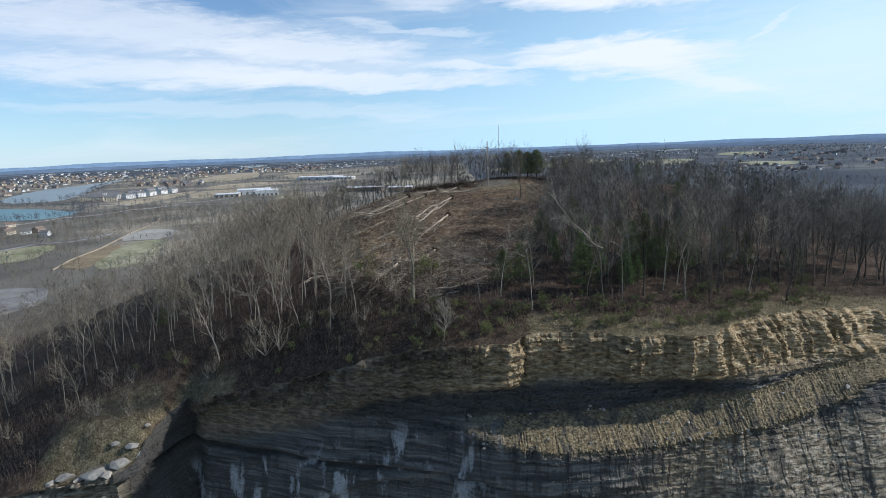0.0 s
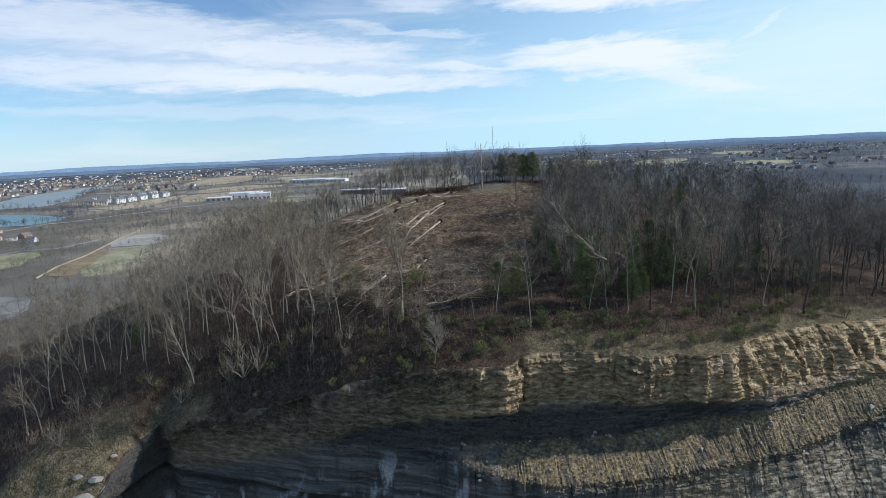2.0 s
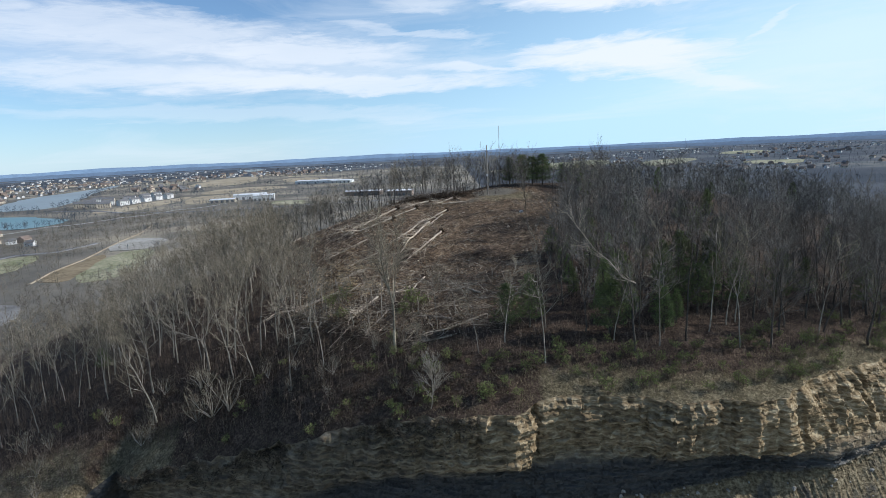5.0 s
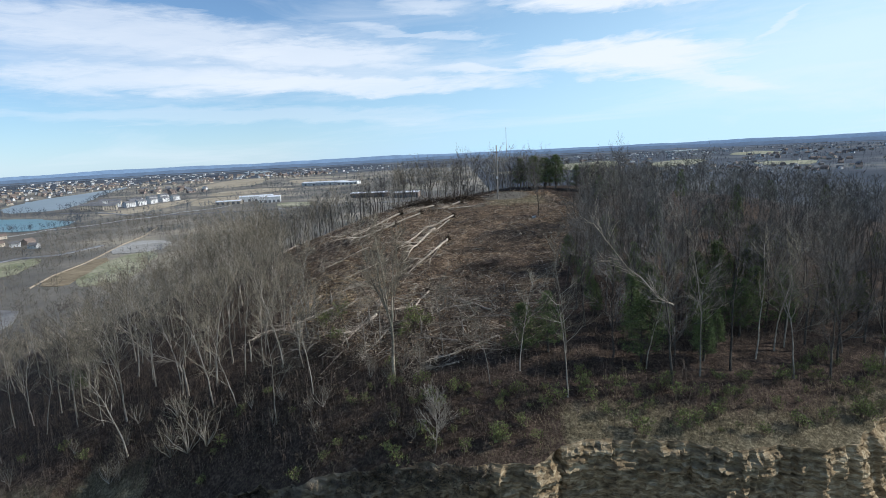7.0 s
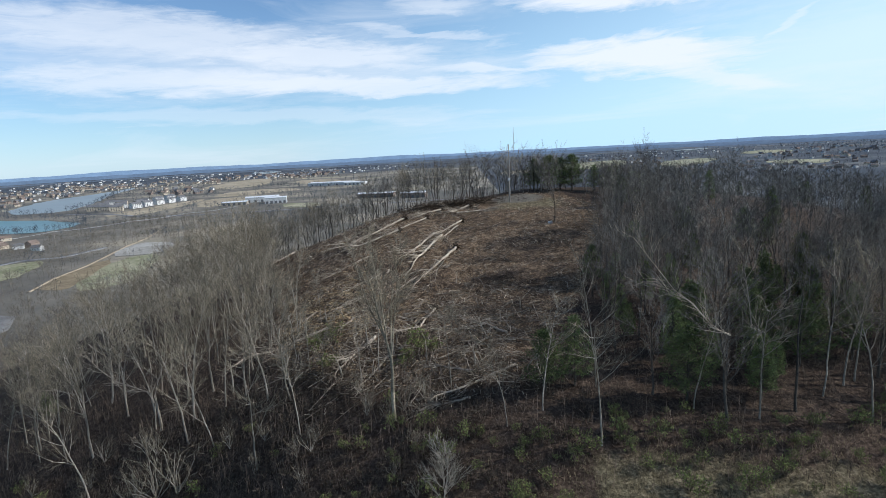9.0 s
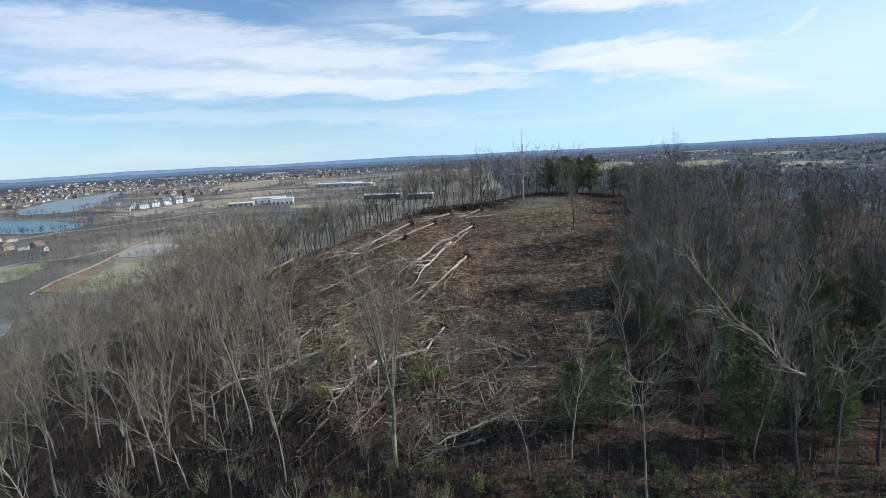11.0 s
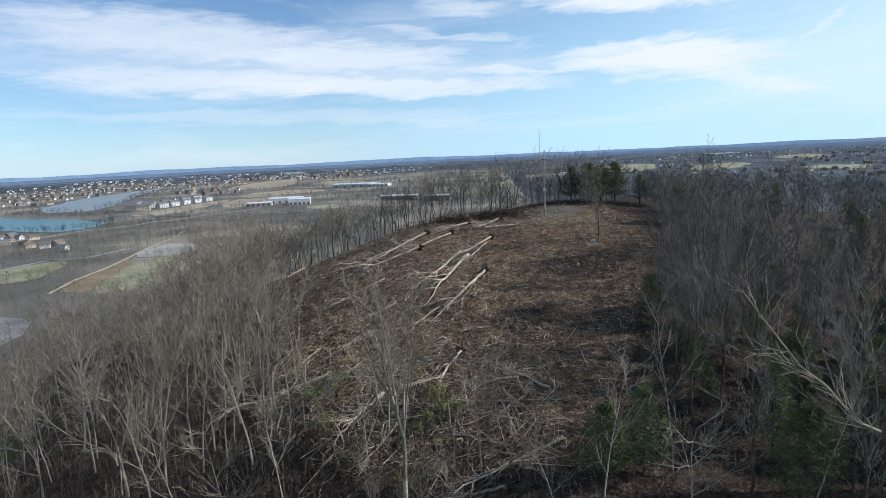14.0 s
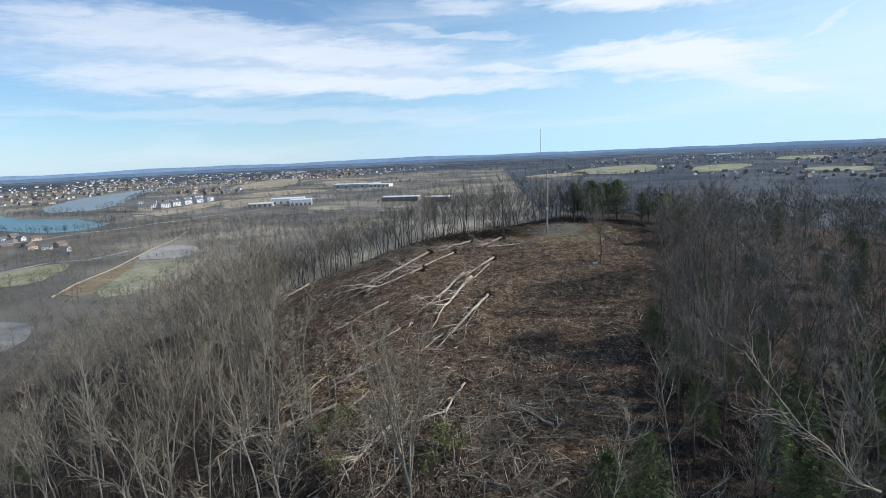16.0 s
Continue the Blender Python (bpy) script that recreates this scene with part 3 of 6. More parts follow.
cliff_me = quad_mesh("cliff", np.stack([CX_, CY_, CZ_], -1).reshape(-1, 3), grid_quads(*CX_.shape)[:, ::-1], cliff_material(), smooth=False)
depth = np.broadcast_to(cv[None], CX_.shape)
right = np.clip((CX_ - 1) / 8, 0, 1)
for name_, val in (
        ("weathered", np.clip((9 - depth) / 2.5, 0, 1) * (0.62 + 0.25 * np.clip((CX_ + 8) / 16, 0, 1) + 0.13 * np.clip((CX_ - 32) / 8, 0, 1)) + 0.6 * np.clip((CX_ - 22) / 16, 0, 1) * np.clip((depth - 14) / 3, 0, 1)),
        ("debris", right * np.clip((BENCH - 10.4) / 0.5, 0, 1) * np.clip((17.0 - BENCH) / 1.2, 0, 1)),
        # Shale band with overhang shade in its colour; gully corner darkened as cast shadow.
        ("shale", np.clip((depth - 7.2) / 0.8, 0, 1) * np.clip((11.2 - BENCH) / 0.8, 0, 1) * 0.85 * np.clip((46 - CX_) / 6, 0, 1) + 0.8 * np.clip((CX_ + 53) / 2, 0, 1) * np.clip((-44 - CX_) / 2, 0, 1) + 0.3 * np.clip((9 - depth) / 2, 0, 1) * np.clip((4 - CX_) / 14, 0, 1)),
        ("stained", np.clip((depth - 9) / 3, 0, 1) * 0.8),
        # Tan rock; lower right made paler in colour to stand in for sunlight.
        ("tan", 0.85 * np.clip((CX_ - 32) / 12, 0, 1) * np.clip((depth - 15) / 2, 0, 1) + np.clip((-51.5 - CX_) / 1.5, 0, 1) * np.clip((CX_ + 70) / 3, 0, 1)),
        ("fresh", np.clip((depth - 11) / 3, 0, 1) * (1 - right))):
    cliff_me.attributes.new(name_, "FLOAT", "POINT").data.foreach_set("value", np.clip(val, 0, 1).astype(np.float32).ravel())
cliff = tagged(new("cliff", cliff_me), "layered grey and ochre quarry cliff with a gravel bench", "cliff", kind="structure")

# quarry floor, from the foot of the cliff to the land behind
foot = rim(np.array([-4900.0, -400, -200, -100, 0, 100, 200, 400, 4900])) + 6
fx = np.array([-4900.0, -400, -200, -100, 0, 100, 200, 400, 4900])
fv = np.concatenate([np.stack([fx, foot, 0 * fx + PIT + 0.3], 1)[:, None], np.stack([fx, 0 * fx - 4900, 0 * fx + PIT + 0.3], 1)[:, None]], 1)
M_QUARRY = material("quarry_floor", (0.15, 0.145, 0.135), (0.30, 0.29, 0.27), 0.08, 2)
tagged(new("quarry_floor", quad_mesh("quarry_floor", fv.reshape(-1, 3), grid_quads(len(fx), 2)[:, ::-1], M_QUARRY)), "pale crushed-stone floor of the quarry", "ground", kind="structure")


# ---------------------------------------------------------------- valley: water, fields, roads, distance
def inside(pts, x, y):
    """Whether places lie in an outline."""
    x, y = np.asarray(x, float), np.asarray(y, float)
    hit = np.zeros(x.shape, bool)
    for (xa, ya), (xb, yb) in zip(pts, pts[1:] + pts[:1]):
        hit ^= ((ya > y) != (yb > y)) & (x < (xb - xa) * (y - ya) / (yb - ya + 1e-9) + xa)
    return hit


def rounded(pts, rounds=1):
    """An outline with its corners cut."""
    for _ in range(rounds):
        out = []
        for (xa, ya), (xb, yb) in zip(pts, pts[1:] + pts[:1]):
            out += [(0.78 * xa + 0.22 * xb, 0.78 * ya + 0.22 * yb), (0.22 * xa + 0.78 * xb, 0.22 * ya + 0.78 * yb)]
        pts = out
    return pts


def sheet(name, pts, mat, lift, label, category, rag=0.0):
    """A flat piece of land with an outline, lying on the valley floor."""
    pts = rounded(pts)
    if rag:
        cut = []
        for (xa, ya), (xb, yb) in zip(pts, pts[1:] + pts[:1]):
            k = max(1, int(math.hypot(xb - xa, yb - ya) / (1.5 * rag)))
            cut += [(xa + (xb - xa) * i / k, ya + (yb - ya) * i / k) for i in range(k)]
        pts = [(x + rag * float(fbm(x / (rag * 4), y / (rag * 4), 3, 3)), y + rag * float(fbm(x / (rag * 4), y / (rag * 4), 18, 3))) for x, y in cut]
    me = bpy.data.meshes.new(name)
    n = len(pts)
    low = min(float(ground_z(x, y)) for x, y in pts)
    z = max(low, PLAIN) + lift
    me.from_pydata([(x, y, z) for x, y in pts] + [(x, y, z - lift - 0.3) for x, y in pts], [], [list(range(n))] + [[i, i + n, (i + 1) % n + n, (i + 1) % n] for i in range(n)])
    me.materials.append(mat)
    me.update()
    bm = bmesh.new()
    bm.from_mesh(me)
    bmesh.ops.recalc_face_normals(bm, faces=bm.faces)
    bm.to_mesh(me)
    bm.free()
    return tagged(new(name, me), label, category, kind="structure")


def strip(name, pts, width, mat, lift, label):
    """A road along a line."""
    pts = [Vector((x, y, 0)) for x, y in pts]
    fine_pts = []
    for a, b in zip(pts, pts[1:]):
        fine_pts += [a.lerp(b, k / 6) for k in range(6)]
    fine_pts.append(pts[-1])
    vs = []
    for i, p in enumerate(fine_pts):
        d = (fine_pts[min(i + 1, len(fine_pts) - 1)] - fine_pts[max(i - 1, 0)]).normalized()
        s = Vector((-d.y, d.x, 0)) * width / 2
        for q, dz in ((p + s, -0.3), (p + s, lift), (p - s, lift), (p - s, -0.3)):
            vs.append((q.x, q.y, float(ground_z(p.x, p.y)) + dz))
    return tagged(new(name, quad_mesh(name, vs, grid_quads(len(fine_pts), 4)[:, ::-1], mat)), label, "road", kind="structure")


def water_material(name, colour, rough):
    m = material(name, tuple(0.8 * c for c in colour), colour, 0.004, 0.05, rough=rough, bump=0, spec=0.5)
    n, l = m.node_tree.nodes, m.node_tree.links
    w, bp, tc = n.new("ShaderNodeTexNoise"), n.new("ShaderNodeBump"), n.new("ShaderNodeTexCoord")
    w.inputs["Scale"].default_value, w.inputs["Detail"].default_value = 0.6, 3
    l.new(tc.outputs["Object"], w.inputs["Vector"])
    bp.inputs["Strength"].default_value, bp.inputs["Distance"].default_value = 0.15, 0.1
    l.new(w.outputs["Fac"], bp.inputs["Height"])
    l.new(bp.outputs[0], n["Principled BSDF"].inputs["Normal"])
    return m


M_WATER = water_material("lake_water", (0.27, 0.31, 0.31), 0.4)
M_WATER_TEAL = water_material("teal_water", (0.08, 0.20, 0.21), 0.3)
M_FIELD_TAN = material("stubble_field", (0.27, 0.225, 0.15), (0.46, 0.39, 0.28), 0.02, 0.3, bump=0)
M_FIELD_GREEN = material("winter_grass", (0.17, 0.18, 0.09), (0.42, 0.385, 0.27), 0.03, 0.4, bump=0)
M_FIELD_BROWN = material("brown_grass", (0.17, 0.13, 0.08), (0.33, 0.265, 0.165), 0.03, 0.3, bump=0)
M_GRAVEL = material("pale_gravel", (0.24, 0.225, 0.195), (0.44, 0.42, 0.375), 0.03, 0.4, bump=0)
M_ASPHALT = material("old_asphalt", (0.16, 0.16, 0.165), (0.27, 0.27, 0.27), 0.05, 0.5, bump=0)
M_DIRT = material("dirt_track", (0.26, 0.21, 0.14), (0.42, 0.35, 0.26), 0.1, 0.6, bump=0)

LAKE_A = [(-868, 1061), (-994, 1305), (-1030, 1600), (-1120, 1950), (-930, 1480), (-841, 1302), (-760, 1161), (-687, 964), (-776, 957)]
LAKE_B = [(-1150, 1100), (-827, 925), (-758, 873), (-684, 842), (-629, 826), (-522, 768), (-490, 712), (-500, 668), (-536, 664), (-654, 720), (-1000, 860)]
FIELD_A = [(-450, 400), (-371, 428), (-358, 455), (-340, 462), (-317, 429), (-309, 387), (-332, 375), (-420, 360)]
PAD = [(-291, 464), (-308, 544), (-260, 528), (-246, 471)]
FIELD_B = [(-274, 458), (-247, 473), (-218, 404), (-212, 352), (-236, 342)]
FIELD_C = [(-284, 441), (-275, 458), (-246, 375), (-240, 350), (-264, 355)]
APT_FIELD = [(-540, 832), (-474, 832), (-480, 990), (-500, 1110), (-520, 1110), (-536, 989), (-546, 886)]
TAN_1 = [(-765, 1623), (-791, 2064), (-700, 2074), (-540, 1585), (-621, 1432)]
TAN_2 = [(-545, 1269), (-495, 1370), (-404, 1355), (-350, 1264), (-430, 1185), (-500, 1140)]
TAN_3 = [(-488, 1039), (-486, 1125), (-350, 1070), (-325, 1000), (-389, 980), (-420, 895)]
TAN_4 = [(-529, 1780), (-375, 1720), (-320, 1520), (-432, 1500)]
GREEN_2 = [(-286, 908), (-225, 898), (-204, 828), (-257, 830)]
R_FIELD_1 = [(215, 1668), (370, 2000), (600, 2110), (460, 1597), (316, 1500)]
R_FIELD_2 = [(586, 1720), (745, 1880), (800, 1780), (588, 1450), (500, 1455)]
R_FIELD_3 = [(700, 1350), (790, 1500), (900, 1420), (780, 1250)]
R_FIELD_4 = [(980, 2050), (1150, 2350), (1300, 2300), (1130, 1980)]
FAR_PAVED = [(100, 1600), (290, 1720), (258, 1530), (112, 1475)]
YARD = [(-300, 285), (-235, 300), (-205, 262), (-225, 225), (-300, 215)]
for name_, pts_, mat_, label_ in (
        ("field", FIELD_A, M_FIELD_GREEN, "mown pale green winter field"), ("field", FIELD_B, M_FIELD_GREEN, "mown pale green winter field"),
        ("field", FIELD_C, M_FIELD_BROWN, "rough brown grass field"), ("field", APT_FIELD, M_FIELD_TAN, "tan stubble field"), ("field", TAN_1, M_FIELD_TAN, "tan stubble field"),
        ("field", TAN_2, M_FIELD_TAN, "tan stubble field"), ("field", TAN_3, M_FIELD_TAN, "tan stubble field"), ("field", TAN_4, M_FIELD_TAN, "tan stubble field"),
        ("field", GREEN_2, M_FIELD_GREEN, "mown pale green winter field"), ("field", R_FIELD_1, M_FIELD_GREEN, "mown pale green winter field"), ("field", R_FIELD_2, M_FIELD_GREEN, "mown pale green winter field"),
        ("field", R_FIELD_3, M_FIELD_GREEN, "mown pale green winter field"), ("field", R_FIELD_4, M_FIELD_GREEN, "mown pale green winter field"), ("gravel_yard", FAR_PAVED, M_FIELD_TAN, "pale open yard")):
    sheet(name_, pts_, mat_, 0.25, label_, "field", 7)
sheet("gravel_pad", PAD, M_GRAVEL, 0.45, "pale grey gravel pad on a rise", "ground", 4)
sheet("quarry_yard", YARD, M_QUARRY, 0.3, "pale crushed-stone yard of the quarry", "ground", 14)
sheet("lake", LAKE_A, M_WATER, 0.3, "wide grey lake with a ragged shore", "water", 12)
sheet("pond", LAKE_B, M_WATER_TEAL, 0.35, "teal quarry lake below a wooded bank", "water", 7)
sheet("lake", [(1090, 2960), (1290, 3090), (1275, 2960), (1050, 2830)], M_WATER, 4.5, "bright distant lake among dark woods", "water")
sheet("lake", [(-1131, 2994), (-1060, 3170), (-931, 2872), (-978, 2668)], M_WATER, 3.5, "distant grey reservoir", "water")
strip("road", [(-470, 395), (-371, 433), (-362, 466), (-333, 476), (-325, 520)], 6, M_ASPHALT, 0.4, "grey country road")
strip("dirt_road", [(-262, 349), (-274, 385), (-281, 430), (-291, 467), (-306, 520), (-316, 573), (-338, 640)], 1.7, M_DIRT, 0.5, "pale dirt road beside a field")
strip("road", [(-640, 905), (-560, 880), (-470, 815), (-380, 790), (-250, 800), (100, 860)], 8, M_ASPHALT, 0.5, "grey country road")


# Distance haze on the hills: a bluish base colour and a faint glow.
def hazy_hill_material(name, colour, glow):
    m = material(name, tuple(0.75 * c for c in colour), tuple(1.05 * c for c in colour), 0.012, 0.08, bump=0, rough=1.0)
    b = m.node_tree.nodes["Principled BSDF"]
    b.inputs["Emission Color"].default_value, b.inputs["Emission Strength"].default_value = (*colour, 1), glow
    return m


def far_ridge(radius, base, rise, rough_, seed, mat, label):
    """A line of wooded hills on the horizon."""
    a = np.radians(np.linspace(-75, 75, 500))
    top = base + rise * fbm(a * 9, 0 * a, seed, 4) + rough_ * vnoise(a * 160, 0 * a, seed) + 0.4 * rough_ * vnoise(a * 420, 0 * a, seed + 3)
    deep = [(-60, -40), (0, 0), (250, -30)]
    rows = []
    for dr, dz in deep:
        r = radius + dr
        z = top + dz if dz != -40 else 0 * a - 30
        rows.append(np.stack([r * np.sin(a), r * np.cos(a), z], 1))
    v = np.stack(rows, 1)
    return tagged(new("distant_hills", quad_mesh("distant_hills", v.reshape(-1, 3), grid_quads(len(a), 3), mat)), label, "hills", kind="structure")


far_ridge(4600, 27, 12, 1.2, 5, hazy_hill_material("haze_blue_hills", (0.17, 0.25, 0.36), 0.36), "hazy blue hills on the horizon")
far_ridge(3900, 11, 4, 1.6, 9, hazy_hill_material("haze_grey_hills", (0.12, 0.17, 0.24), 0.28), "hazy wooded ridge before the horizon")
far_ridge(3500, -4, 3, 2.0, 14, hazy_hill_material("haze_woods", (0.11, 0.14, 0.18), 0.2), "hazy wooded rise in the distance")

KEEP_OPEN = [LAKE_A, LAKE_B, FIELD_A, PAD, FIELD_B, FIELD_C, APT_FIELD, TAN_1, TAN_2, TAN_3, TAN_4, GREEN_2, R_FIELD_1, R_FIELD_2, R_FIELD_3, R_FIELD_4, FAR_PAVED, YARD]
HOUSE_ZONES = [[(-390, 515), (-440, 535), (-540, 600), (-540, 640), (-480, 615), (-410, 560)], [(-650, 940), (-560, 915), (-530, 1090), (-590, 1180), (-680, 1070)]]


def woods(name, xs, ys, hs, nb, nt, thick, mats, rng, label, base=None):
    """Many leafless trees far off, as one piece of woodland."""
    n = len(xs)
    b = np.stack([xs, ys, ground_z(xs, ys) - 0.3 if base is None else base], 1)
    top = b + np.stack([rng.normal(0, 0.05, n) * hs, rng.normal(0, 0.05, n) * hs, hs * 0.72], 1)
    f = rng.uniform(0.35, 1.0, (n, nb, 1))
    start = b[:, None] + (top - b)[:, None] * f
    a = rng.uniform(0, 2 * np.pi, (n, nb))
    out = np.stack([np.cos(a), np.sin(a), rng.uniform(0.35, 1.3, (n, nb))], -1)
    end = start + out * (hs[:, None] * rng.uniform(0.18, 0.36, (n, nb)))[..., None] * (1.25 - 0.7 * f)
    g = rng.uniform(0.25, 1.0, (n, nb, nt, 1))
    s2 = start[:, :, None] + (end - start)[:, :, None] * g
    d2 = rng.normal(0, 1, (n, nb, nt, 3)) + np.array([0, 0, 0.8])
    e2 = s2 + d2 / np.linalg.norm(d2, axis=-1, keepdims=True) * (hs[:, None, None] * rng.uniform(0.08, 0.2, (n, nb, nt)))[..., None]
    # sprays of twigs: slender lozenges round the branches
    s2, e2 = s2.reshape(-1, 3), e2.reshape(-1, 3)
    d3 = e2 - s2
    sidev = np.cross(d3, rng.normal(0, 1, d3.shape))
    sidev = sidev / (np.linalg.norm(sidev, axis=1, keepdims=True) + 1e-9) * (0.034 * thick)
    mid = s2 + 0.45 * d3
    v1, q1 = tubes(b, top, hs * 0.006 * thick ** 0.5, hs * 0.002 * thick ** 0.5, 4)
    v2, q2 = tubes(start.reshape(-1, 3), end.reshape(-1, 3), 0.034 * thick, 0.012 * thick, 3)
    v3 = np.stack([s2, mid + sidev, e2, mid - sidev], 1).reshape(-1, 3)
    q3 = np.arange(len(v3)).reshape(-1, 4)
    me = quad_mesh(name, np.concatenate([v1, v2, v3]), np.concatenate([q1, q2 + len(v1), q3 + len(v1) + len(v2)]), mats, smooth=False)
    return tagged(new(name, me), label, "woods", kind="stuff")


def open_land(x, y):
    keep = np.zeros(x.shape, bool)
    for pts_ in KEEP_OPEN:
        keep |= inside(pts_, x, y)
    return keep


rw = np.random.default_rng(3)
M_WOOD_GREY = material("grey_woods", (0.095, 0.083, 0.066), (0.235, 0.207, 0.163), 0.02, 0.3, bump=0, island=0.35)
# Darker version of the grey woods: self-shading put into the colour.
M_WOOD_SHADED = material("shaded_woods_near", (0.07, 0.067, 0.06), (0.205, 0.193, 0.17), 0.02, 0.3, bump=0, island=0.4)
# Bluish grey twigs: the haze of distance is put into their colour.
M_WOOD_HAZE = material("hazy_far_woods", (0.06, 0.07, 0.085), (0.135, 0.15, 0.17), 0.01, 0.1, bump=0)
# woods of the hill beyond the trees that stand singly
x = rw.uniform(-190, 230, 12000)
y = rw.uniform(80, 420, 12000)
z = ground_z(x, y)
keep = (y > rim(x) + 9) & ~in_clearing(x, y) & (z > PLAIN - 5) & ~open_land(x, y)
core = ((x < 72) & (y < 104)) | ((x > -30) & (x < 12) & (y < 175)) | ((x > -80) & (x < -10) & (y < 130)) | in_clearing(x - 6, y) | in_clearing(x + 6, y)
keep &= ~core
keep &= ~((x < -150) & (y < 110)) & ((x < 60) | (y < 300))
x, y = x[keep], y[keep]
right = (x > 0) & (y < 260)
for side_, cap, mat_, label_ in ((right, 2000, M_WOOD_SHADED, "grey leafless woods over the hill, coloured darker for shade"), (~right, 950, M_WOOD_GREY, "grey leafless woods down the slopes")):
    xa, ya = x[side_][:cap], y[side_][:cap]
    woods("hill_woods", xa, ya, rw.uniform(9, 14.5, len(xa)) * np.where((ya > 150) & (xa > -60) & (xa < 60) & (ya < 230), 0.72, 1.0), 9, 7, 1.15, mat_, rw, label_)
# woods in the valley
xs, ys = [], []
for count, box, level in ((3100, (-430, -90, 180, 760), -0.45), (2900, (-950, -100, 560, 1500), -0.1), (2300, (-120, 950, 380, 1500), -0.1), (4200, (-1900, 1900, 1400, 3000), -0.1)):
    x, y = rw.uniform(box[0], box[1], count), rw.uniform(box[2], box[3], count)
    ok = (fbm(x / 120, y / 120, 51) > level) & ~open_land(x, y) & (ground_z(x, y) < PLAIN + 12)
    for zone in HOUSE_ZONES:
        ok &= ~inside(zone, x, y) | (rw.random(count) < 0.15)
    xs.append(x[ok])
    ys.append(y[ok])
# trees along the shores and the edges of fields
for pts_, count in ((LAKE_A, 420), (LAKE_B, 520), (FIELD_A, 60), (APT_FIELD, 40), (TAN_2, 60), (TAN_3, 60), (FIELD_B, 40)):
    ring = np.array(rounded(pts_))
    pick = rw.integers(0, len(ring), count)
    f_ = rw.random((count, 1))
    q_ = ring[pick] * f_ + ring[(pick + 1) % len(ring)] * (1 - f_) + rw.normal(0, 9, (count, 2))
    q_ = q_[~open_land(q_[:, 0], q_[:, 1])]
    xs[1], ys[1] = np.concatenate([xs[1], q_[:, 0]]), np.concatenate([ys[1], q_[:, 1]])
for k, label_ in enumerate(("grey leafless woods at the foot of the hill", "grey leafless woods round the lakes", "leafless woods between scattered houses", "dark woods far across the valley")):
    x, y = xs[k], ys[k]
    woods("valley_woods", x, y, rw.uniform(8, 14, len(x)) * (1.0 if k < 3 else 1.3), (6, 5, 4, 4)[k], (6, 5, 4, 2)[k], (1.5, 2.4, 2.6, 8.0)[k], M_WOOD_GREY if k < 1 else M_WOOD_HAZE, rw, label_)


# ---------------------------------------------------------------- houses of the valley
def gable(name, w, d, h, pitch, over=0.0, thick=0.0, z0=0.0):
    """Walls with gables (thick 0) or a pitched roof over them."""
    me = bpy.data.meshes.new(name)
    r = h + pitch
    if thick:
        o = over
        k = pitch / (d / 2)
        e = h - k * o
        vs = []
        for sx in (-w / 2 - o, w / 2 + o):
            vs += [(sx, -d / 2 - o, e), (sx, 0, r), (sx, d / 2 + o, e), (sx, -d / 2 - o, e + thick), (sx, 0, r + thick), (sx, d / 2 + o, e + thick)]
        fs = [(0, 1, 7, 6), (1, 2, 8, 7), (3, 9, 10, 4), (4, 10, 11, 5), (0, 6, 9, 3), (2, 5, 11, 8), (0, 3, 4, 1), (1, 4, 5, 2), (6, 7, 10, 9), (7, 8, 11, 10)]
    else:
        vs = [(sx, sy, z) for sx in (-w / 2, w / 2) for sy, z in ((-d / 2, z0), (-d / 2, h), (0, r), (d / 2, h), (d / 2, z0))]
        fs = [(0, 1, 2, 3, 4), (9, 8, 7, 6, 5), (0, 5, 6, 1), (3, 8, 9, 4), (1, 6, 7, 2), (2, 7, 8, 3), (0, 4, 9, 5)]
    me.from_pydata(vs, [], fs)
    me.update()
    return me


def box_mesh(name, w, d, h, x=0, y=0, z=0):
    me = bpy.data.meshes.new(name)
    vs = [(x + sx * w / 2, y + sy * d / 2, z + sz * h) for sx in (-1, 1) for sy in (-1, 1) for sz in (0, 1)]
    me.from_pydata(vs, [], [(0, 1, 3, 2), (4, 6, 7, 5), (0, 4, 5, 1), (2, 3, 7, 6), (1, 5, 7, 3), (0, 2, 6, 4)])
    me.update()
    return me


def solid(me, mat):
    me.materials.append(mat)
    return me


# The brick is greyed: some distance haze is put into its colour.
M_SIDING = {"white": material("white_siding", (0.50, 0.50, 0.49), (0.70, 0.70, 0.69), 0.2, 2, bump=0), "brick": material("brown_brick", (0.19, 0.145, 0.12), (0.32, 0.26, 0.22), 0.2, 2, bump=0),
            "tan": material("tan_siding", (0.42, 0.36, 0.28), (0.58, 0.51, 0.41), 0.2, 2, bump=0)}
M_ROOF = {"grey": material("grey_shingles", (0.11, 0.11, 0.115), (0.20, 0.20, 0.205), 0.3, 2, bump=0), "brown": material("brown_shingles", (0.13, 0.10, 0.085), (0.24, 0.19, 0.16), 0.3, 2, bump=0),
          "white": material("white_membrane", (0.62, 0.64, 0.66), (0.80, 0.81, 0.82), 0.05, 0.5, bump=0)}
M_PANE = material("dark_glass", (0.02, 0.025, 0.03), (0.06, 0.07, 0.08), 1, 3, rough=0.1, bump=0, spec=0.5)


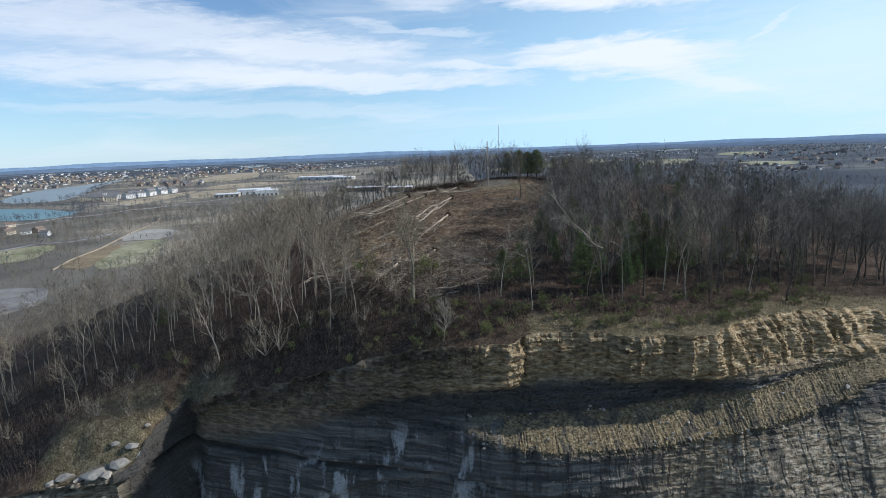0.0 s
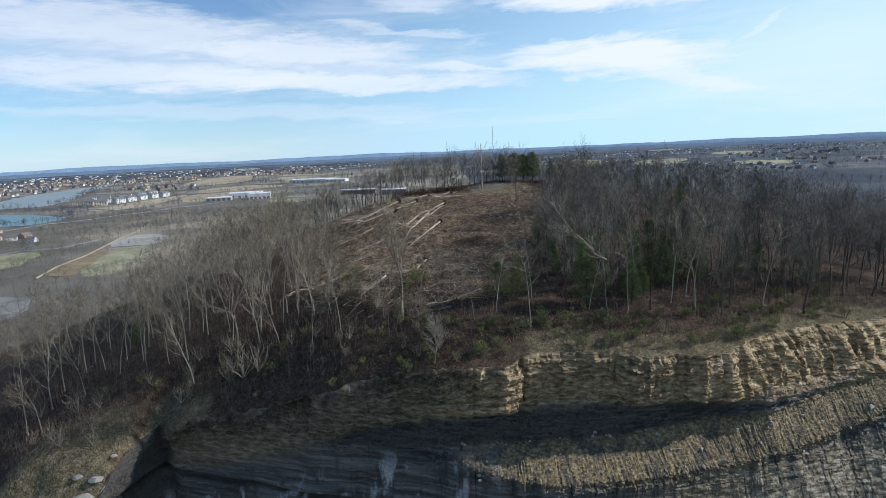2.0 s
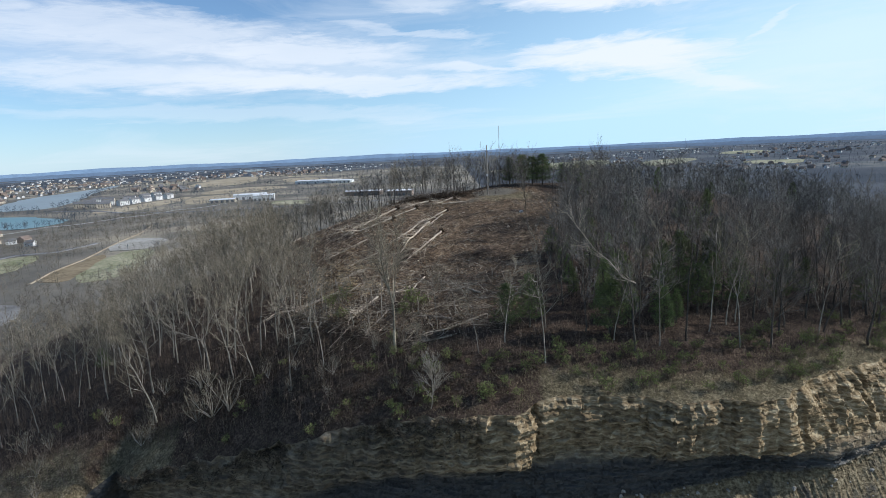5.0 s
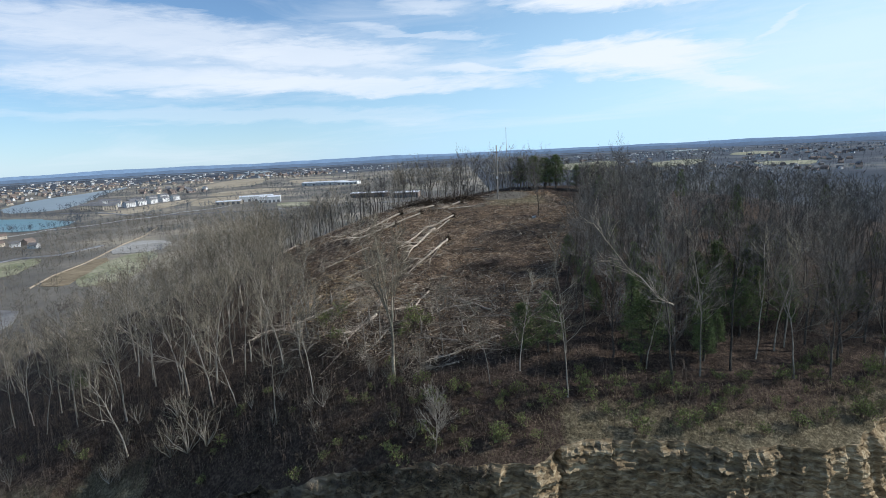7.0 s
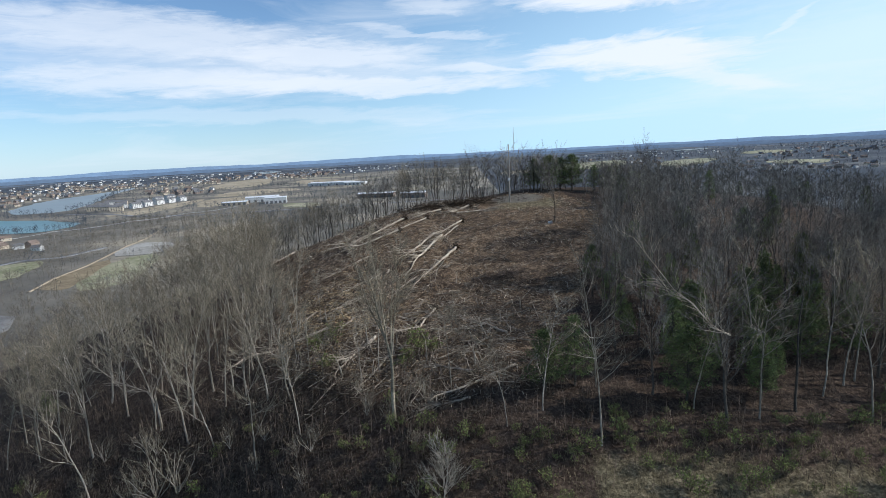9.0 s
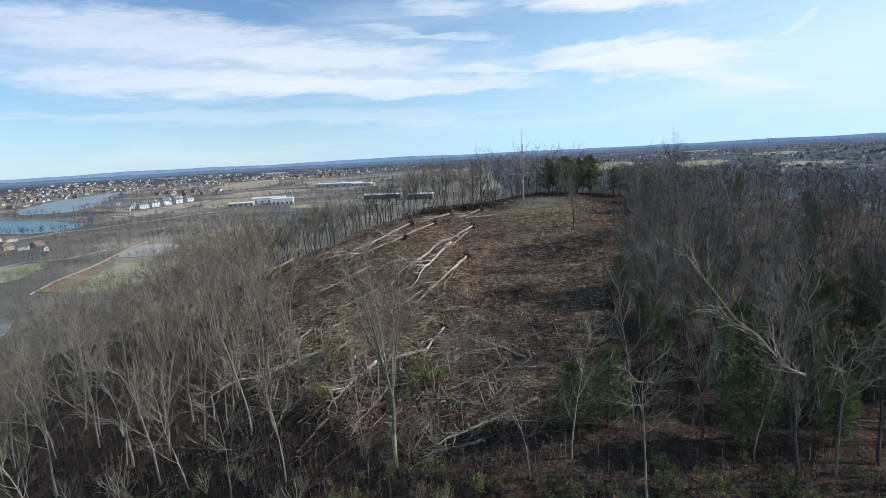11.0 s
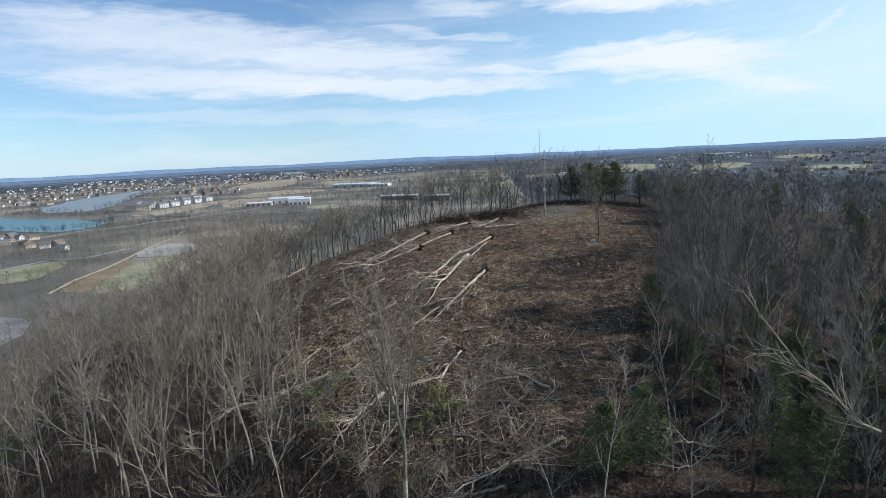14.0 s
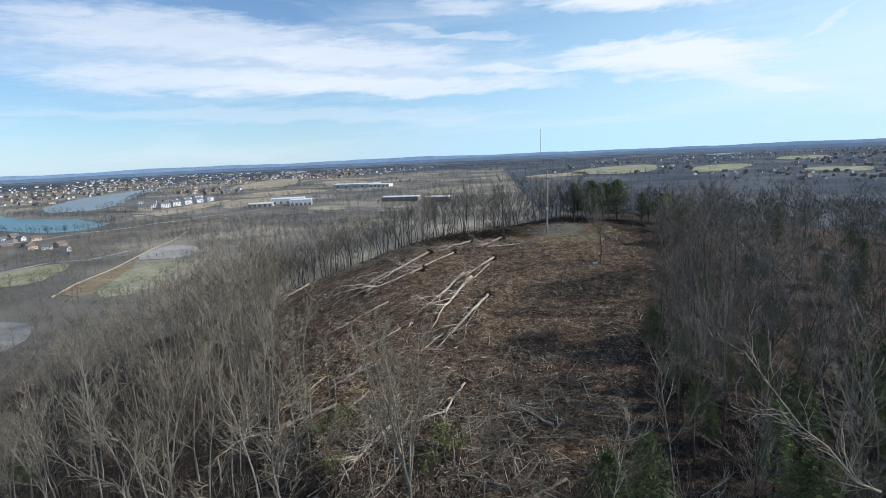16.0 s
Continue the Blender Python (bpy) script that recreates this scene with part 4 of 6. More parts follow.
def house_model(label, wall, roof, w, d, h, pitch, group):
    t = thing("house", label, "house", group)
    part("wall", solid(gable("wall", w, d, h, pitch), M_SIDING[wall]), t)
    r = part("roof", solid(gable("roof", w, d, h, pitch, 0.5, 0.25), M_ROOF[roof]), t)
    part("chimney", solid(box_mesh("chimney", 0.9, 0.7, 2.2, w * 0.25, d * 0.2, h + pitch * 0.4), M_SIDING["brick"]), r)
    pane = solid(box_mesh("window", 1.3, 0.16, 1.5, 0, 0, 0), M_PANE)
    for sx in (-0.3, 0.3):
        for sy in (-1, 1):
            part("window", pane, t).location = (w * sx, sy * (d / 2 + 0.02), h * 0.45)
    part("door", solid(box_mesh("door", 1.1, 0.16, 2.1, 0, -(d / 2 + 0.02), 0), M_ROOF["brown"]), t)
    return t


HG = "houses in the valley"
homes = [house_model("white sided house with a grey shingle roof", "white", "grey", 14, 9, 5.5, 3.4, HG), house_model("brown brick house with a grey roof", "brick", "grey", 16, 10, 5.6, 3.8, HG),
         house_model("tan sided house with a brown roof", "tan", "brown", 15, 10, 5.6, 3.6, HG), house_model("brown brick house with a brown roof", "brick", "brown", 17, 11, 6, 4, HG)]
rh = random.Random(8)


def settle(model, x, y, size=1.0, turn=None):
    return copy_thing(model, pose(x, y, float(ground_z(x, y)) - 0.1, 0, 0, rh.uniform(0, 360) if turn is None else turn) @ Matrix.Diagonal((size, size, size, 1)))


for x, y, k in ((-538, 629, 1), (-510, 608, 0), (-492, 570, 1), (-442, 543, 2), (-422, 539, 0), (-418, 551, 3), (-391, 523, 0), (-527, 604, 0), (-489, 604, 2), (-505, 590, 1), (-460, 560, 3)):
    settle(homes[k], x, y, 0.62)


def scatter(zone, count, gap, picks, size=1.0):
    lo_x, hi_x, lo_y, hi_y = min(p[0] for p in zone), max(p[0] for p in zone), min(p[1] for p in zone), max(p[1] for p in zone)
    placed = []
    for _ in range(count * 20):
        x, y = rh.uniform(lo_x, hi_x), rh.uniform(lo_y, hi_y)
        if len(placed) < count and bool(inside(zone, np.array([x]), np.array([y]))[0]) and not bool(open_land(np.array([x]), np.array([y]))[0]) and all((x - a) ** 2 + (y - b) ** 2 > gap * gap for a, b in placed):
            placed.append((x, y))
            settle(rh.choice(picks), x, y, size * rh.uniform(0.85, 1.25))


scatter([(-1600, 1753), (-1368, 1800), (-1308, 2050), (-1140, 1990), (-1060, 1560), (-1010, 1310), (-900, 1100), (-1150, 1200)], 110, 18, homes, 0.7)
scatter([(-1020, 2000), (-560, 2100), (-420, 2400), (-1000, 2500)], 60, 24, homes, 0.95)
scatter([(-900, 1700), (-700, 1560), (-560, 1300), (-680, 1250), (-860, 1500)], 24, 24, homes, 0.85)
scatter([(463, 1400), (720, 1480), (1000, 1560), (1050, 1300), (627, 960), (470, 1150)], 70, 22, homes, 0.6)
scatter([(800, 1600), (1190, 2331), (1590, 2431), (1400, 1900), (1050, 1580)], 50, 30, homes, 0.75)
scatter([(150, 1500), (560, 1500), (900, 2200), (300, 2300)], 30, 45, homes, 0.75)


def far_town(count, zone, seed, wall, roof, label):
    """Hundreds of gabled houses too far off to tell apart."""
    rng = np.random.default_rng(seed)
    lo, hi = np.min(zone, 0), np.max(zone, 0)
    x, y = rng.uniform(lo[0], hi[0], count * 4), rng.uniform(lo[1], hi[1], count * 4)
    ok = inside(zone, x, y) & ~open_land(x, y) & (fbm(x / 160, y / 160, seed) > -0.15)
    x, y = x[ok][:count], y[ok][:count]
    n = len(x)
    z = ground_z(x, y) - 0.2
    w, d, h, a = rng.uniform(3.5, 7, n), rng.uniform(2.5, 4.5, n), rng.uniform(3, 6, n), rng.uniform(0, np.pi, n)
    ca, sa = np.cos(a), np.sin(a)

    def at(u, v, zz):
        return np.stack([x + ca * u - sa * v, y + sa * u + ca * v, z + zz], 1)
    walls = np.stack([at(-w, -d, 0 * h), at(w, -d, 0 * h), at(w, d, 0 * h), at(-w, d, 0 * h), at(-w, -d, h), at(w, -d, h), at(w, d, h), at(-w, d, h)], 1)
    roofs = np.stack([at(-w - 0.5, -d - 0.6, h), at(w + 0.5, -d - 0.6, h), at(w + 0.5, d + 0.6, h), at(-w - 0.5, d + 0.6, h), at(-w - 0.5, 0 * d, h + 0.6 * d), at(w + 0.5, 0 * d, h + 0.6 * d)], 1)
    qw = np.array([[0, 1, 5, 4], [1, 2, 6, 5], [2, 3, 7, 6], [3, 0, 4, 7]])
    qr = np.array([[0, 1, 5, 4], [2, 3, 4, 5]])
    for name_, v, q, mat in (("distant_house_walls", walls, qw, wall), ("distant_house_roofs", roofs, qr, roof)):
        quads = (np.arange(n)[:, None, None] * v.shape[1] + q[None]).reshape(-1, 4)
        tagged(new(name_, quad_mesh(name_, v.reshape(-1, 3), quads, mat, smooth=False)), label, "houses", kind="stuff")


far_town(230, [(-2300, 2000), (-1500, 1750), (-1000, 2050), (-420, 2150), (-200, 3000), (-1900, 3200)], 4, M_SIDING["white"], M_ROOF["grey"], "pale houses scattered across the distant town")
far_town(190, [(-1500, 1500), (-1250, 1600), (-900, 1800), (-500, 1900), (-450, 2500), (-1700, 2300)], 6, M_SIDING["tan"], M_ROOF["brown"], "tan houses scattered across the distant town")
far_town(130, [(350, 2200), (900, 2300), (1700, 1900), (2300, 2400), (2100, 3000), (600, 3000)], 9, M_SIDING["white"], M_ROOF["grey"], "pale houses scattered among distant woods")


def apartment_model(label, wall):
    t = thing("apartment_building", label, "apartment building", "apartment buildings by the lake")
    part("wall", solid(gable("wall", 26, 14, 10.5, 4), M_SIDING[wall]), t)
    part("roof", solid(gable("roof", 26, 14, 10.5, 4, 0.6, 0.3), M_ROOF["grey"]), t)
    pane = solid(box_mesh("window", 2.0, 0.2, 1.7), M_PANE)
    for i in range(5):
        for j in range(3):
            for sy in (-1, 1):
                part("window", pane, t).location = (-10 + 5 * i, sy * 7.02, 1.2 + 3.2 * j)
    return t


flats = [apartment_model("white three-storey apartment building with a grey roof", "white"), apartment_model("tan three-storey apartment building with a grey roof", "tan")]
for x, y, k, turn in ((-628, 956, 1, 20), (-600, 942, 1, 15), (-571, 930, 1, 25), (-566, 975, 0, 70), (-563, 1005, 0, 75), (-558, 1035, 0, 80), (-552, 1065, 0, 80), (-546, 1095, 0, 78), (-665, 1062, 0, 30), (-636, 1050, 1, 25), (-605, 1067, 0, 15), (-600, 1110, 0, 70), (-603, 1160, 0, 65), (-640, 1000, 0, 30), (-598, 985, 0, 40), (-592, 1030, 1, 75)):
    settle(flats[k], x, y, 0.72, turn)


def warehouse(label, w, d, h, x, y, turn, wall="white", roof="white"):
    t = thing("warehouse", label, "warehouse", m=pose(x, y, float(ground_z(x, y)) - 0.1, 0, 0, turn))
    part("wall", solid(box_mesh("wall", w, d, h), M_SIDING[wall]), t)
    part("roof", solid(gable("roof", w, d, h, 1.2, 0.4, 0.5), M_ROOF[roof]), t)
    dock = solid(box_mesh("dock_door", 4, 0.3, 4), M_ROOF["grey"])
    for i in range(5):
        part("dock_door", dock, t).location = (-w * 0.4 + i * w * 0.2, -d / 2 - 0.02, 0.1)
    return t


warehouse("long white flat-roofed warehouse", 105, 45, 7, -320, 1400, -8)
warehouse("long white flat-roofed warehouse", 50, 30, 6, -255, 1370, -8)
warehouse("white metal workshop with a pale roof", 55, 28, 8, -345, 985, 15)
warehouse("white metal workshop with a pale roof", 34, 22, 9, -305, 935, 15)
warehouse("low pale workshop beside a yard", 40, 16, 5, -372, 930, 12, "tan")
warehouse("brown brick school building with a pale roof", 60, 22, 7, -140, 945, -6, "brick", "white")
warehouse("brown brick school building with a pale roof", 40, 22, 8, -75, 905, -6, "brick", "white")
for mdl in homes + flats:
    for o in mdl.children_recursive:
        bpy.data.objects.remove(o)
    bpy.data.objects.remove(mdl)

# radio mast, stacks
M_STEEL = material("painted_steel", (0.45, 0.45, 0.46), (0.62, 0.62, 0.62), 0.5, 3, rough=0.5, bump=0)
mast = thing("radio_mast", "thin guyed steel radio mast on the horizon", "radio mast", m=pose(372, 4000, 0))
part("lattice", rods_mesh("lattice", [([(-1.2, 0, 0), (1.2, 0, 0), (0, 2, 0)], [(-0.8, 0, 190), (0.8, 0, 190), (0, 1.5, 190)], 0.7, 0.5, 4)], M_STEEL), mast)
part("guy_wire", rods_mesh("guy_wire", [([(0, 0, 150), (0, 0, 150)], [(-60, 0, 0), (60, 0, 0)], 0.12, 0.12, 3)], M_STEEL), mast)


# line of power poles across the valley
M_POLE = material("weathered_pole", (0.22, 0.19, 0.16), (0.42, 0.38, 0.33), 1, 8)
line_pts = [(-455 + 33 * k + 4 * (k % 2), 420 + 62 * k) for k in range(6)]
for x, y in line_pts:
    t = thing("power_pole", "tall wooden power pole with a crossarm", "power pole", "power poles in the valley", pose(x, y, PLAIN - 0.3, 0, 0, 28))
    part("post", rods_mesh("post", [([(0, 0, 0)], [(0, 0, 15.5)], 0.2, 0.13, 8)], M_POLE), t)
    part("crossarm", solid(box_mesh("crossarm", 3.4, 0.16, 0.2, 0, 0, 14.4), M_POLE), t)
for (xa, ya), (xb, yb) in zip(line_pts, line_pts[1:]):
    for off in (-1.5, 1.5):
        k = np.linspace(0, 1, 9)
        pts = np.stack([xa + (xb - xa) * k + off * 0.88, ya + (yb - ya) * k - off * 0.47, PLAIN + 14.4 - 4.5 * k * (1 - k)], 1)
        tagged(new("power_cable", quad_mesh("power_cable", *pipe(pts, 0.06, 4), M_STEEL)), "sagging grey power cable between poles", "cable", "power cables")
# ---------------------------------------------------------------- bare trees
def bough(out, p, d, length, r, n, rng, wander, lift, end=0.25):
    """Adds a bending limb to out; returns its joints."""
    nodes = []
    for k in range(n):
        d = d + rng.normal(0, wander, 3) + np.array([0, 0, lift])
        d = d / np.linalg.norm(d)
        q = p + d * length / n
        ra, rb = r * (1 - (1 - end) * k / n), r * (1 - (1 - end) * (k + 1) / n)
        out.append((p, q, ra, rb))
        p = q
        nodes.append((q, d, rb))
    return nodes


def sideways(d, angle, turn, rng):
    """A direction that leaves d by an angle, turned round it."""
    ref = np.array([1.0, 0, 0]) if abs(d[0]) < 0.9 else np.array([0, 1.0, 0])
    u = np.cross(d, ref)
    u /= np.linalg.norm(u)
    v = np.cross(d, u)
    return d * math.cos(angle) + (u * math.cos(turn) + v * math.sin(turn)) * math.sin(angle)


def bare_tree_meshes(seed, height, base_r, start=0.4, lean=(0, 0), fork=False, detail=2, spread=0.3, bark=None, twig=None, splay=(0.3, 0.5), stout=1.0):
    """Trunk with limbs, and twigs, of a leafless tree."""
    rng = np.random.default_rng(seed)
    trunk, limbs, subs, twigs = [], [], [], []
    d = np.array([lean[0], lean[1], 1.0])
    nodes = bough(trunk, np.array([0, 0, -0.4]), d / np.linalg.norm(d), height, base_r, 10, rng, 0.075, 0.04, 0.12)
    trunk[0] = (trunk[0][0], trunk[0][1], base_r * 1.25, trunk[0][3])
    stems = [nodes]
    if fork:
        for a in range(2 if fork is True else fork):
            q, dd, r = nodes[3 + a % 2]
            stems.append(bough(limbs, q, sideways(dd, rng.uniform(*splay), 2.4 * a + rng.uniform(0, 1), rng), height * 0.58, r * 0.78, 6, rng, 0.06, 0.09, 0.15))
    fine_r = (0.017 if detail > 1 else 0.026) * stout
    for si, some in enumerate(stems):
        for k, (q, dd, r) in enumerate(some):
            f = (q[2] / height)
            if f < start and not (rng.random() < 0.18 and f > 0.2):
                continue
            for _ in range(2 if detail > 1 and rng.random() < 0.75 else 1):
                ln = height * spread * (1.3 - 0.75 * f) * rng.uniform(0.6, 1.3)
                bn = bough(limbs, q, sideways(dd, rng.uniform(0.5, 1.0), rng.uniform(0, 6.28), rng), ln, max(r * 0.62 * stout, 0.04 * stout), 4, rng, 0.13, 0.085, 0.35)
                for q2, d2, r2 in bn:
                    for _ in range(2 if detail > 1 else 1):
                        sn = bough(subs, q2, sideways(d2, rng.uniform(0.25, 0.65), rng.uniform(0, 6.28), rng), ln * rng.uniform(0.3, 0.6), max(r2 * 0.65, 0.026 * stout), 2, rng, 0.13, 0.08, 0.5)
                        for q3, d3, r3 in sn:
                            for _ in range(2):
                                bough(twigs, q3, sideways(d3, rng.uniform(0.2, 0.6), rng.uniform(0, 6.28), rng), ln * rng.uniform(0.16, 0.4), fine_r, 1, rng, 0.1, 0.1, 0.5)

    def group(rows, sides):
        return (np.array([a[0] for a in rows]).reshape(-1, 3), np.array([a[1] for a in rows]).reshape(-1, 3), np.array([a[2] for a in rows]), np.array([a[3] for a in rows]), sides)
    wood = rods_mesh("trunk", [group(trunk, 7 if detail > 1 else 5), group(limbs, 4 if detail > 1 else 3)], bark or M_BARK)
    top = rods_mesh("crown", [group(subs, 3), group(twigs, 3)], twig or M_TWIG)
    return wood, top


def bare_tree(label, group, *args, **kw):
    """A model tree, kept at its first place, to copy."""
    wood, top = bare_tree_meshes(*args, **kw)
    t = thing("tree", label, "tree", group)
    part("trunk", wood, t)
    part("crown", top, t)
    return t


def stand(model, x, y, size=1.0, turn=None, tilt=0.0, rng=random):
    """A copy of a model, upright on the ground."""
    turn = rng.uniform(0, 360) if turn is None else turn
    m = pose(x, y, float(ground_z(x, y)) - 0.05, tilt, 0, turn) @ Matrix.Diagonal((size, size, size * rng.uniform(0.92, 1.1), 1))
    return copy_thing(model, m)


G1 = "bare trees on the hill"
L1, L2, L3 = "tall leafless tree with pale grey bark", "slim leafless tree with grey bark", "dark leafless tree with a spreading crown"
tall = [bare_tree(L1, G1, 10 + i, 16.0, 0.15, 0.36, spread=0.30, fork=i % 2 == 0, stout=0.85) for i in range(4)]
slim = [bare_tree(L2, G1, 30 + i, 14.5, 0.10, 0.40, spread=0.25, stout=0.85) for i in range(5)]
dusky = [bare_tree(L3, G1, 50 + i, 15.0, 0.16, 0.32, spread=0.32, fork=i % 2 == 1, bark=M_BARK_DARK, twig=M_TWIG_BROWN, stout=0.75) for i in range(3)]
simple = [bare_tree(L2, G1, 70 + i, 15.0, 0.15, 0.36, spread=0.34, detail=1, fork=i % 2 == 1) for i in range(4)]
simple_dark = [bare_tree(L3, G1, 80 + i, 15.0, 0.17, 0.34, spread=0.35, detail=1, fork=i % 2 == 1, bark=M_BARK_DARK, twig=M_TWIG_BROWN, stout=0.75) for i in range(3)]
models = tall + slim + dusky + simple + simple_dark
rt = random.Random(5)
taken = []


def free(x, y, gap):
    return all((x - a) ** 2 + (y - b) ** 2 > gap * gap for a, b in taken)


def plant(model, x, y, size=1.0, **kw):
    taken.append((x, y))
    return stand(model, x, y, size, rng=rt, **kw)


# trees that stand out one by one
forked = bare_tree("tall leafless tree forking into pale limbs", G1, 95, 17.0, 0.21, 0.55, spread=0.16, fork=5, detail=2, splay=(0.14, 0.3), stout=0.8, bark=M_TWIG)
plant(forked, -5.3, 84.5, 1.0, turn=40)
models.append(forked)
for x, y, mdl, size in ((-31.1, 94.5, tall[1], .95), (-27.1, 94.5, slim[0], 1.0), (-24.2, 94.1, slim[1], 1.0), (-49.8, 101.6, slim[2], .9), (-55.7, 100.1, tall[2], .8), (-61.5, 104.6, slim[3], 1),
                        (-59.8, 111.7, slim[0], .95), (-45.5, 103.8, slim[1], 1.0), (-7.8, 92.2, slim[2], .8), (0.4, 88, slim[3], .75), (-9.4, 89.6, slim[0], .65), (5.7, 81.8, slim[1], .65), (9.3, 83.7, slim[2], .85),
                        (13.8, 79, tall[3], 1.05), (15.3, 87.2, tall[0], .95), (28.9, 81.8, slim[3], 1.05), (36.8, 85.4, slim[0], 1.0), (39.9, 87.1, slim[1], 1.0), (39.2, 81.9, tall[1], 1.0), (23.5, 83.3, slim[2], .8), (41.6, 88, slim[3], 1.0),
                        (33.5, 92.2, slim[0], 1.0), (50.8, 84.4, tall[2], .95), (57, 83.9, dusky[0], 1.1), (44.5, 88.8, dusky[2], 1.0), (-38, 98, slim[1], 1.0), (-34, 99, tall[0], .9), (-21, 92.5, tall[3], .85), (20.4, 142.6, dusky[1], 0.7), (-19, 98, slim[1], .7), (-16.5, 95, slim[4], .65), (-20.5, 104, slim[2], .75), (-22.5, 111, slim[0], .8), (-14.5, 93, slim[3], .6), (-18, 107, slim[4], .55), (-24.5, 117, slim[1], .75)):
    plant(slim[tall.index(mdl)] if x > 10 and mdl in tall else mdl, x, y, size * 0.93)
plant(slim[2], -17.9, 91.1, 1.0, tilt=26, turn=-12)


def big_limb(tree, x, y, z, path, r, seed):
    """A pale broken limb that sweeps out of a tree."""
    rng = np.random.default_rng(seed)
    segs, p = [], np.array([x, y, z], float)
    for q in path:
        q = np.array(q, float)
        for k in range(3):
            a, b = p + (q - p) * k / 3, p + (q - p) * (k + 1) / 3
            segs.append((a, b, r, r * 0.9))
            r *= 0.9
            for _ in range(2):
                ns = bough(segs, b, sideways((q - p) / np.linalg.norm(q - p), rng.uniform(0.4, 0.8), rng.uniform(0, 6.28), rng), rng.uniform(1.2, 3.0), r * 0.5, 3, rng, 0.15, 0.06, 0.3)
                for c, d, rr in ns:
                    bough(segs, c, sideways(d, 0.6, rng.uniform(0, 6.28), rng), rng.uniform(0.6, 1.4), 0.016, 1, rng, 0.1, 0.1, 0.5)
        p = q
    me = rods_mesh("limb", [([s_[0] for s_ in segs], [s_[1] for s_ in segs], [s_[2] for s_ in segs], [s_[3] for s_ in segs], 5)], M_LOG)
    limb = part("limb", me, tree, "pale bare broken limb")
    limb.matrix_parent_inverse = tree.matrix_basis.inverted()
    return limb


hung = plant(dusky[0], 25.3, 80.6, 1.0, turn=10)
big_limb(hung, 25.2, 80.2, 42.4, [(23.6, 79.9, 43.2), (21.9, 80.2, 45.4), (20.4, 80.4, 46.6), (18.6, 81.2, 49.2), (17.2, 81.4, 51.2)], 0.095, 6)

snapped = plant(slim[3], -36.4, 95.2, 0.8, turn=70)
big_limb(snapped, -35.6, 94.2, 31.6, [(-35.9, 94.4, 32.8), (-37.6, 94.4, 33.5), (-39.6, 94.2, 34.4), (-41.2, 93.6, 36.4), (-42.2, 93.2, 38.4)], 0.12, 16)

# woods: left slope, right-hand woods, belt behind the clearing
def fill(count, box, gap, ok, picks, low, high):
    done = 0
    for _ in range(count * 40):
        x, y = rt.uniform(box[0], box[1]), rt.uniform(box[2], box[3])
        if done >= count:
            break
        if ok(x, y, y - float(rim(x))) and free(x, y, gap) and not bool(in_clearing(x, y)):
            done += 1
            plant(rt.choice(picks), x, y, rt.uniform(low, high), tilt=rt.uniform(-6, 6))


fill(60, (-72, -14, 84, 132), 3.6, lambda x, y, e: e > 6 and not (x < -45 and y < 92) and y > 80 - 0.25 * (x + 14), tall + slim + slim, 0.68, 0.95)
# Dark bark and twigs on this side also put the wood's shade into colour.
fill(42, (17, 76, 80, 110), 3.7, lambda x, y, e: e > 7, dusky + simple_dark + dusky, 0.68, 0.9)
fill(30, (66, 112, 84, 130), 4.0, lambda x, y, e: e > 7, simple_dark + dusky, 0.65, 0.9)
fill(24, (42, 88, 83, 104), 3.0, lambda x, y, e: e > 7, dusky + simple_dark, 0.7, 0.92)
fill(26, (14, 40, 98, 138), 3.3, lambda x, y, e: not in_clearing(x - 2, y) and in_clearing(x - 14, y), dusky + simple_dark, 0.6, 0.85)
fill(22, (24, 48, 138, 172), 3.2, lambda x, y, e: not in_clearing(x - 2, y), simple_dark + simple, 0.42, 0.62)
belt = []
for _ in range(6000):
    x, y = rt.uniform(-54, 24), rt.uniform(157, 174)
    if len(belt) < 170 and free(x, y, 1.4) and not bool(in_clearing(x, y)) and not (11 < x < 16 and y < 161):
        taken.append((x, y))
        k = rt.uniform(0.44, 0.66)
        belt.append((rt.choice(simple_dark + simple + simple_dark), pose(x, y, float(ground_z(x, y)) - 0.05, rt.uniform(-6, 6), 0, rt.uniform(0, 360)) @ Matrix.Diagonal((k, k, k * rt.uniform(0.92, 1.1), 1))))


def joined_trees(name, rows, child, mat, label):
    """One mesh of the same part of many trees."""
    verts, quads, base = [], [], 0
    for mdl, m in rows:
        me = mdl.children[child].data
        co = np.empty(len(me.vertices) * 3, np.float32)
        me.vertices.foreach_get("co", co)
        ix = np.empty(len(me.loops), np.int32)
        me.loops.foreach_get("vertex_index", ix)
        m = np.array(m)
        verts.append(co.reshape(-1, 3) @ m[:3, :3].T + m[:3, 3])
        quads.append(ix.reshape(-1, 4) + base)
        base += len(me.vertices)
    return tagged(new(name, quad_mesh(name, np.concatenate(verts), np.concatenate(quads), mat)), label, "trees", kind="stuff")


for dark_ in (True, False):
    rows_ = [r_ for r_ in belt if (r_[0] in simple_dark) == dark_]
    for child in (0, 1):
        joined_trees("tree_belt", rows_, child, rows_[0][0].children[child].data.materials[0], "belt of leafless trees behind the clearing")
fill(26, (-48, -18, 95, 152), 2.0, lambda x, y, e: bool(in_clearing(x + 4.5, y)), tall + slim + slim, 0.62, 0.9)
fill(40, (-62, -25, 128, 165), 3.2, lambda x, y, e: True, simple, 0.65, 0.9)
fill(34, (-110, -66, 84, 130), 4.2, lambda x, y, e: e > 5, simple + slim, 0.62, 0.9)
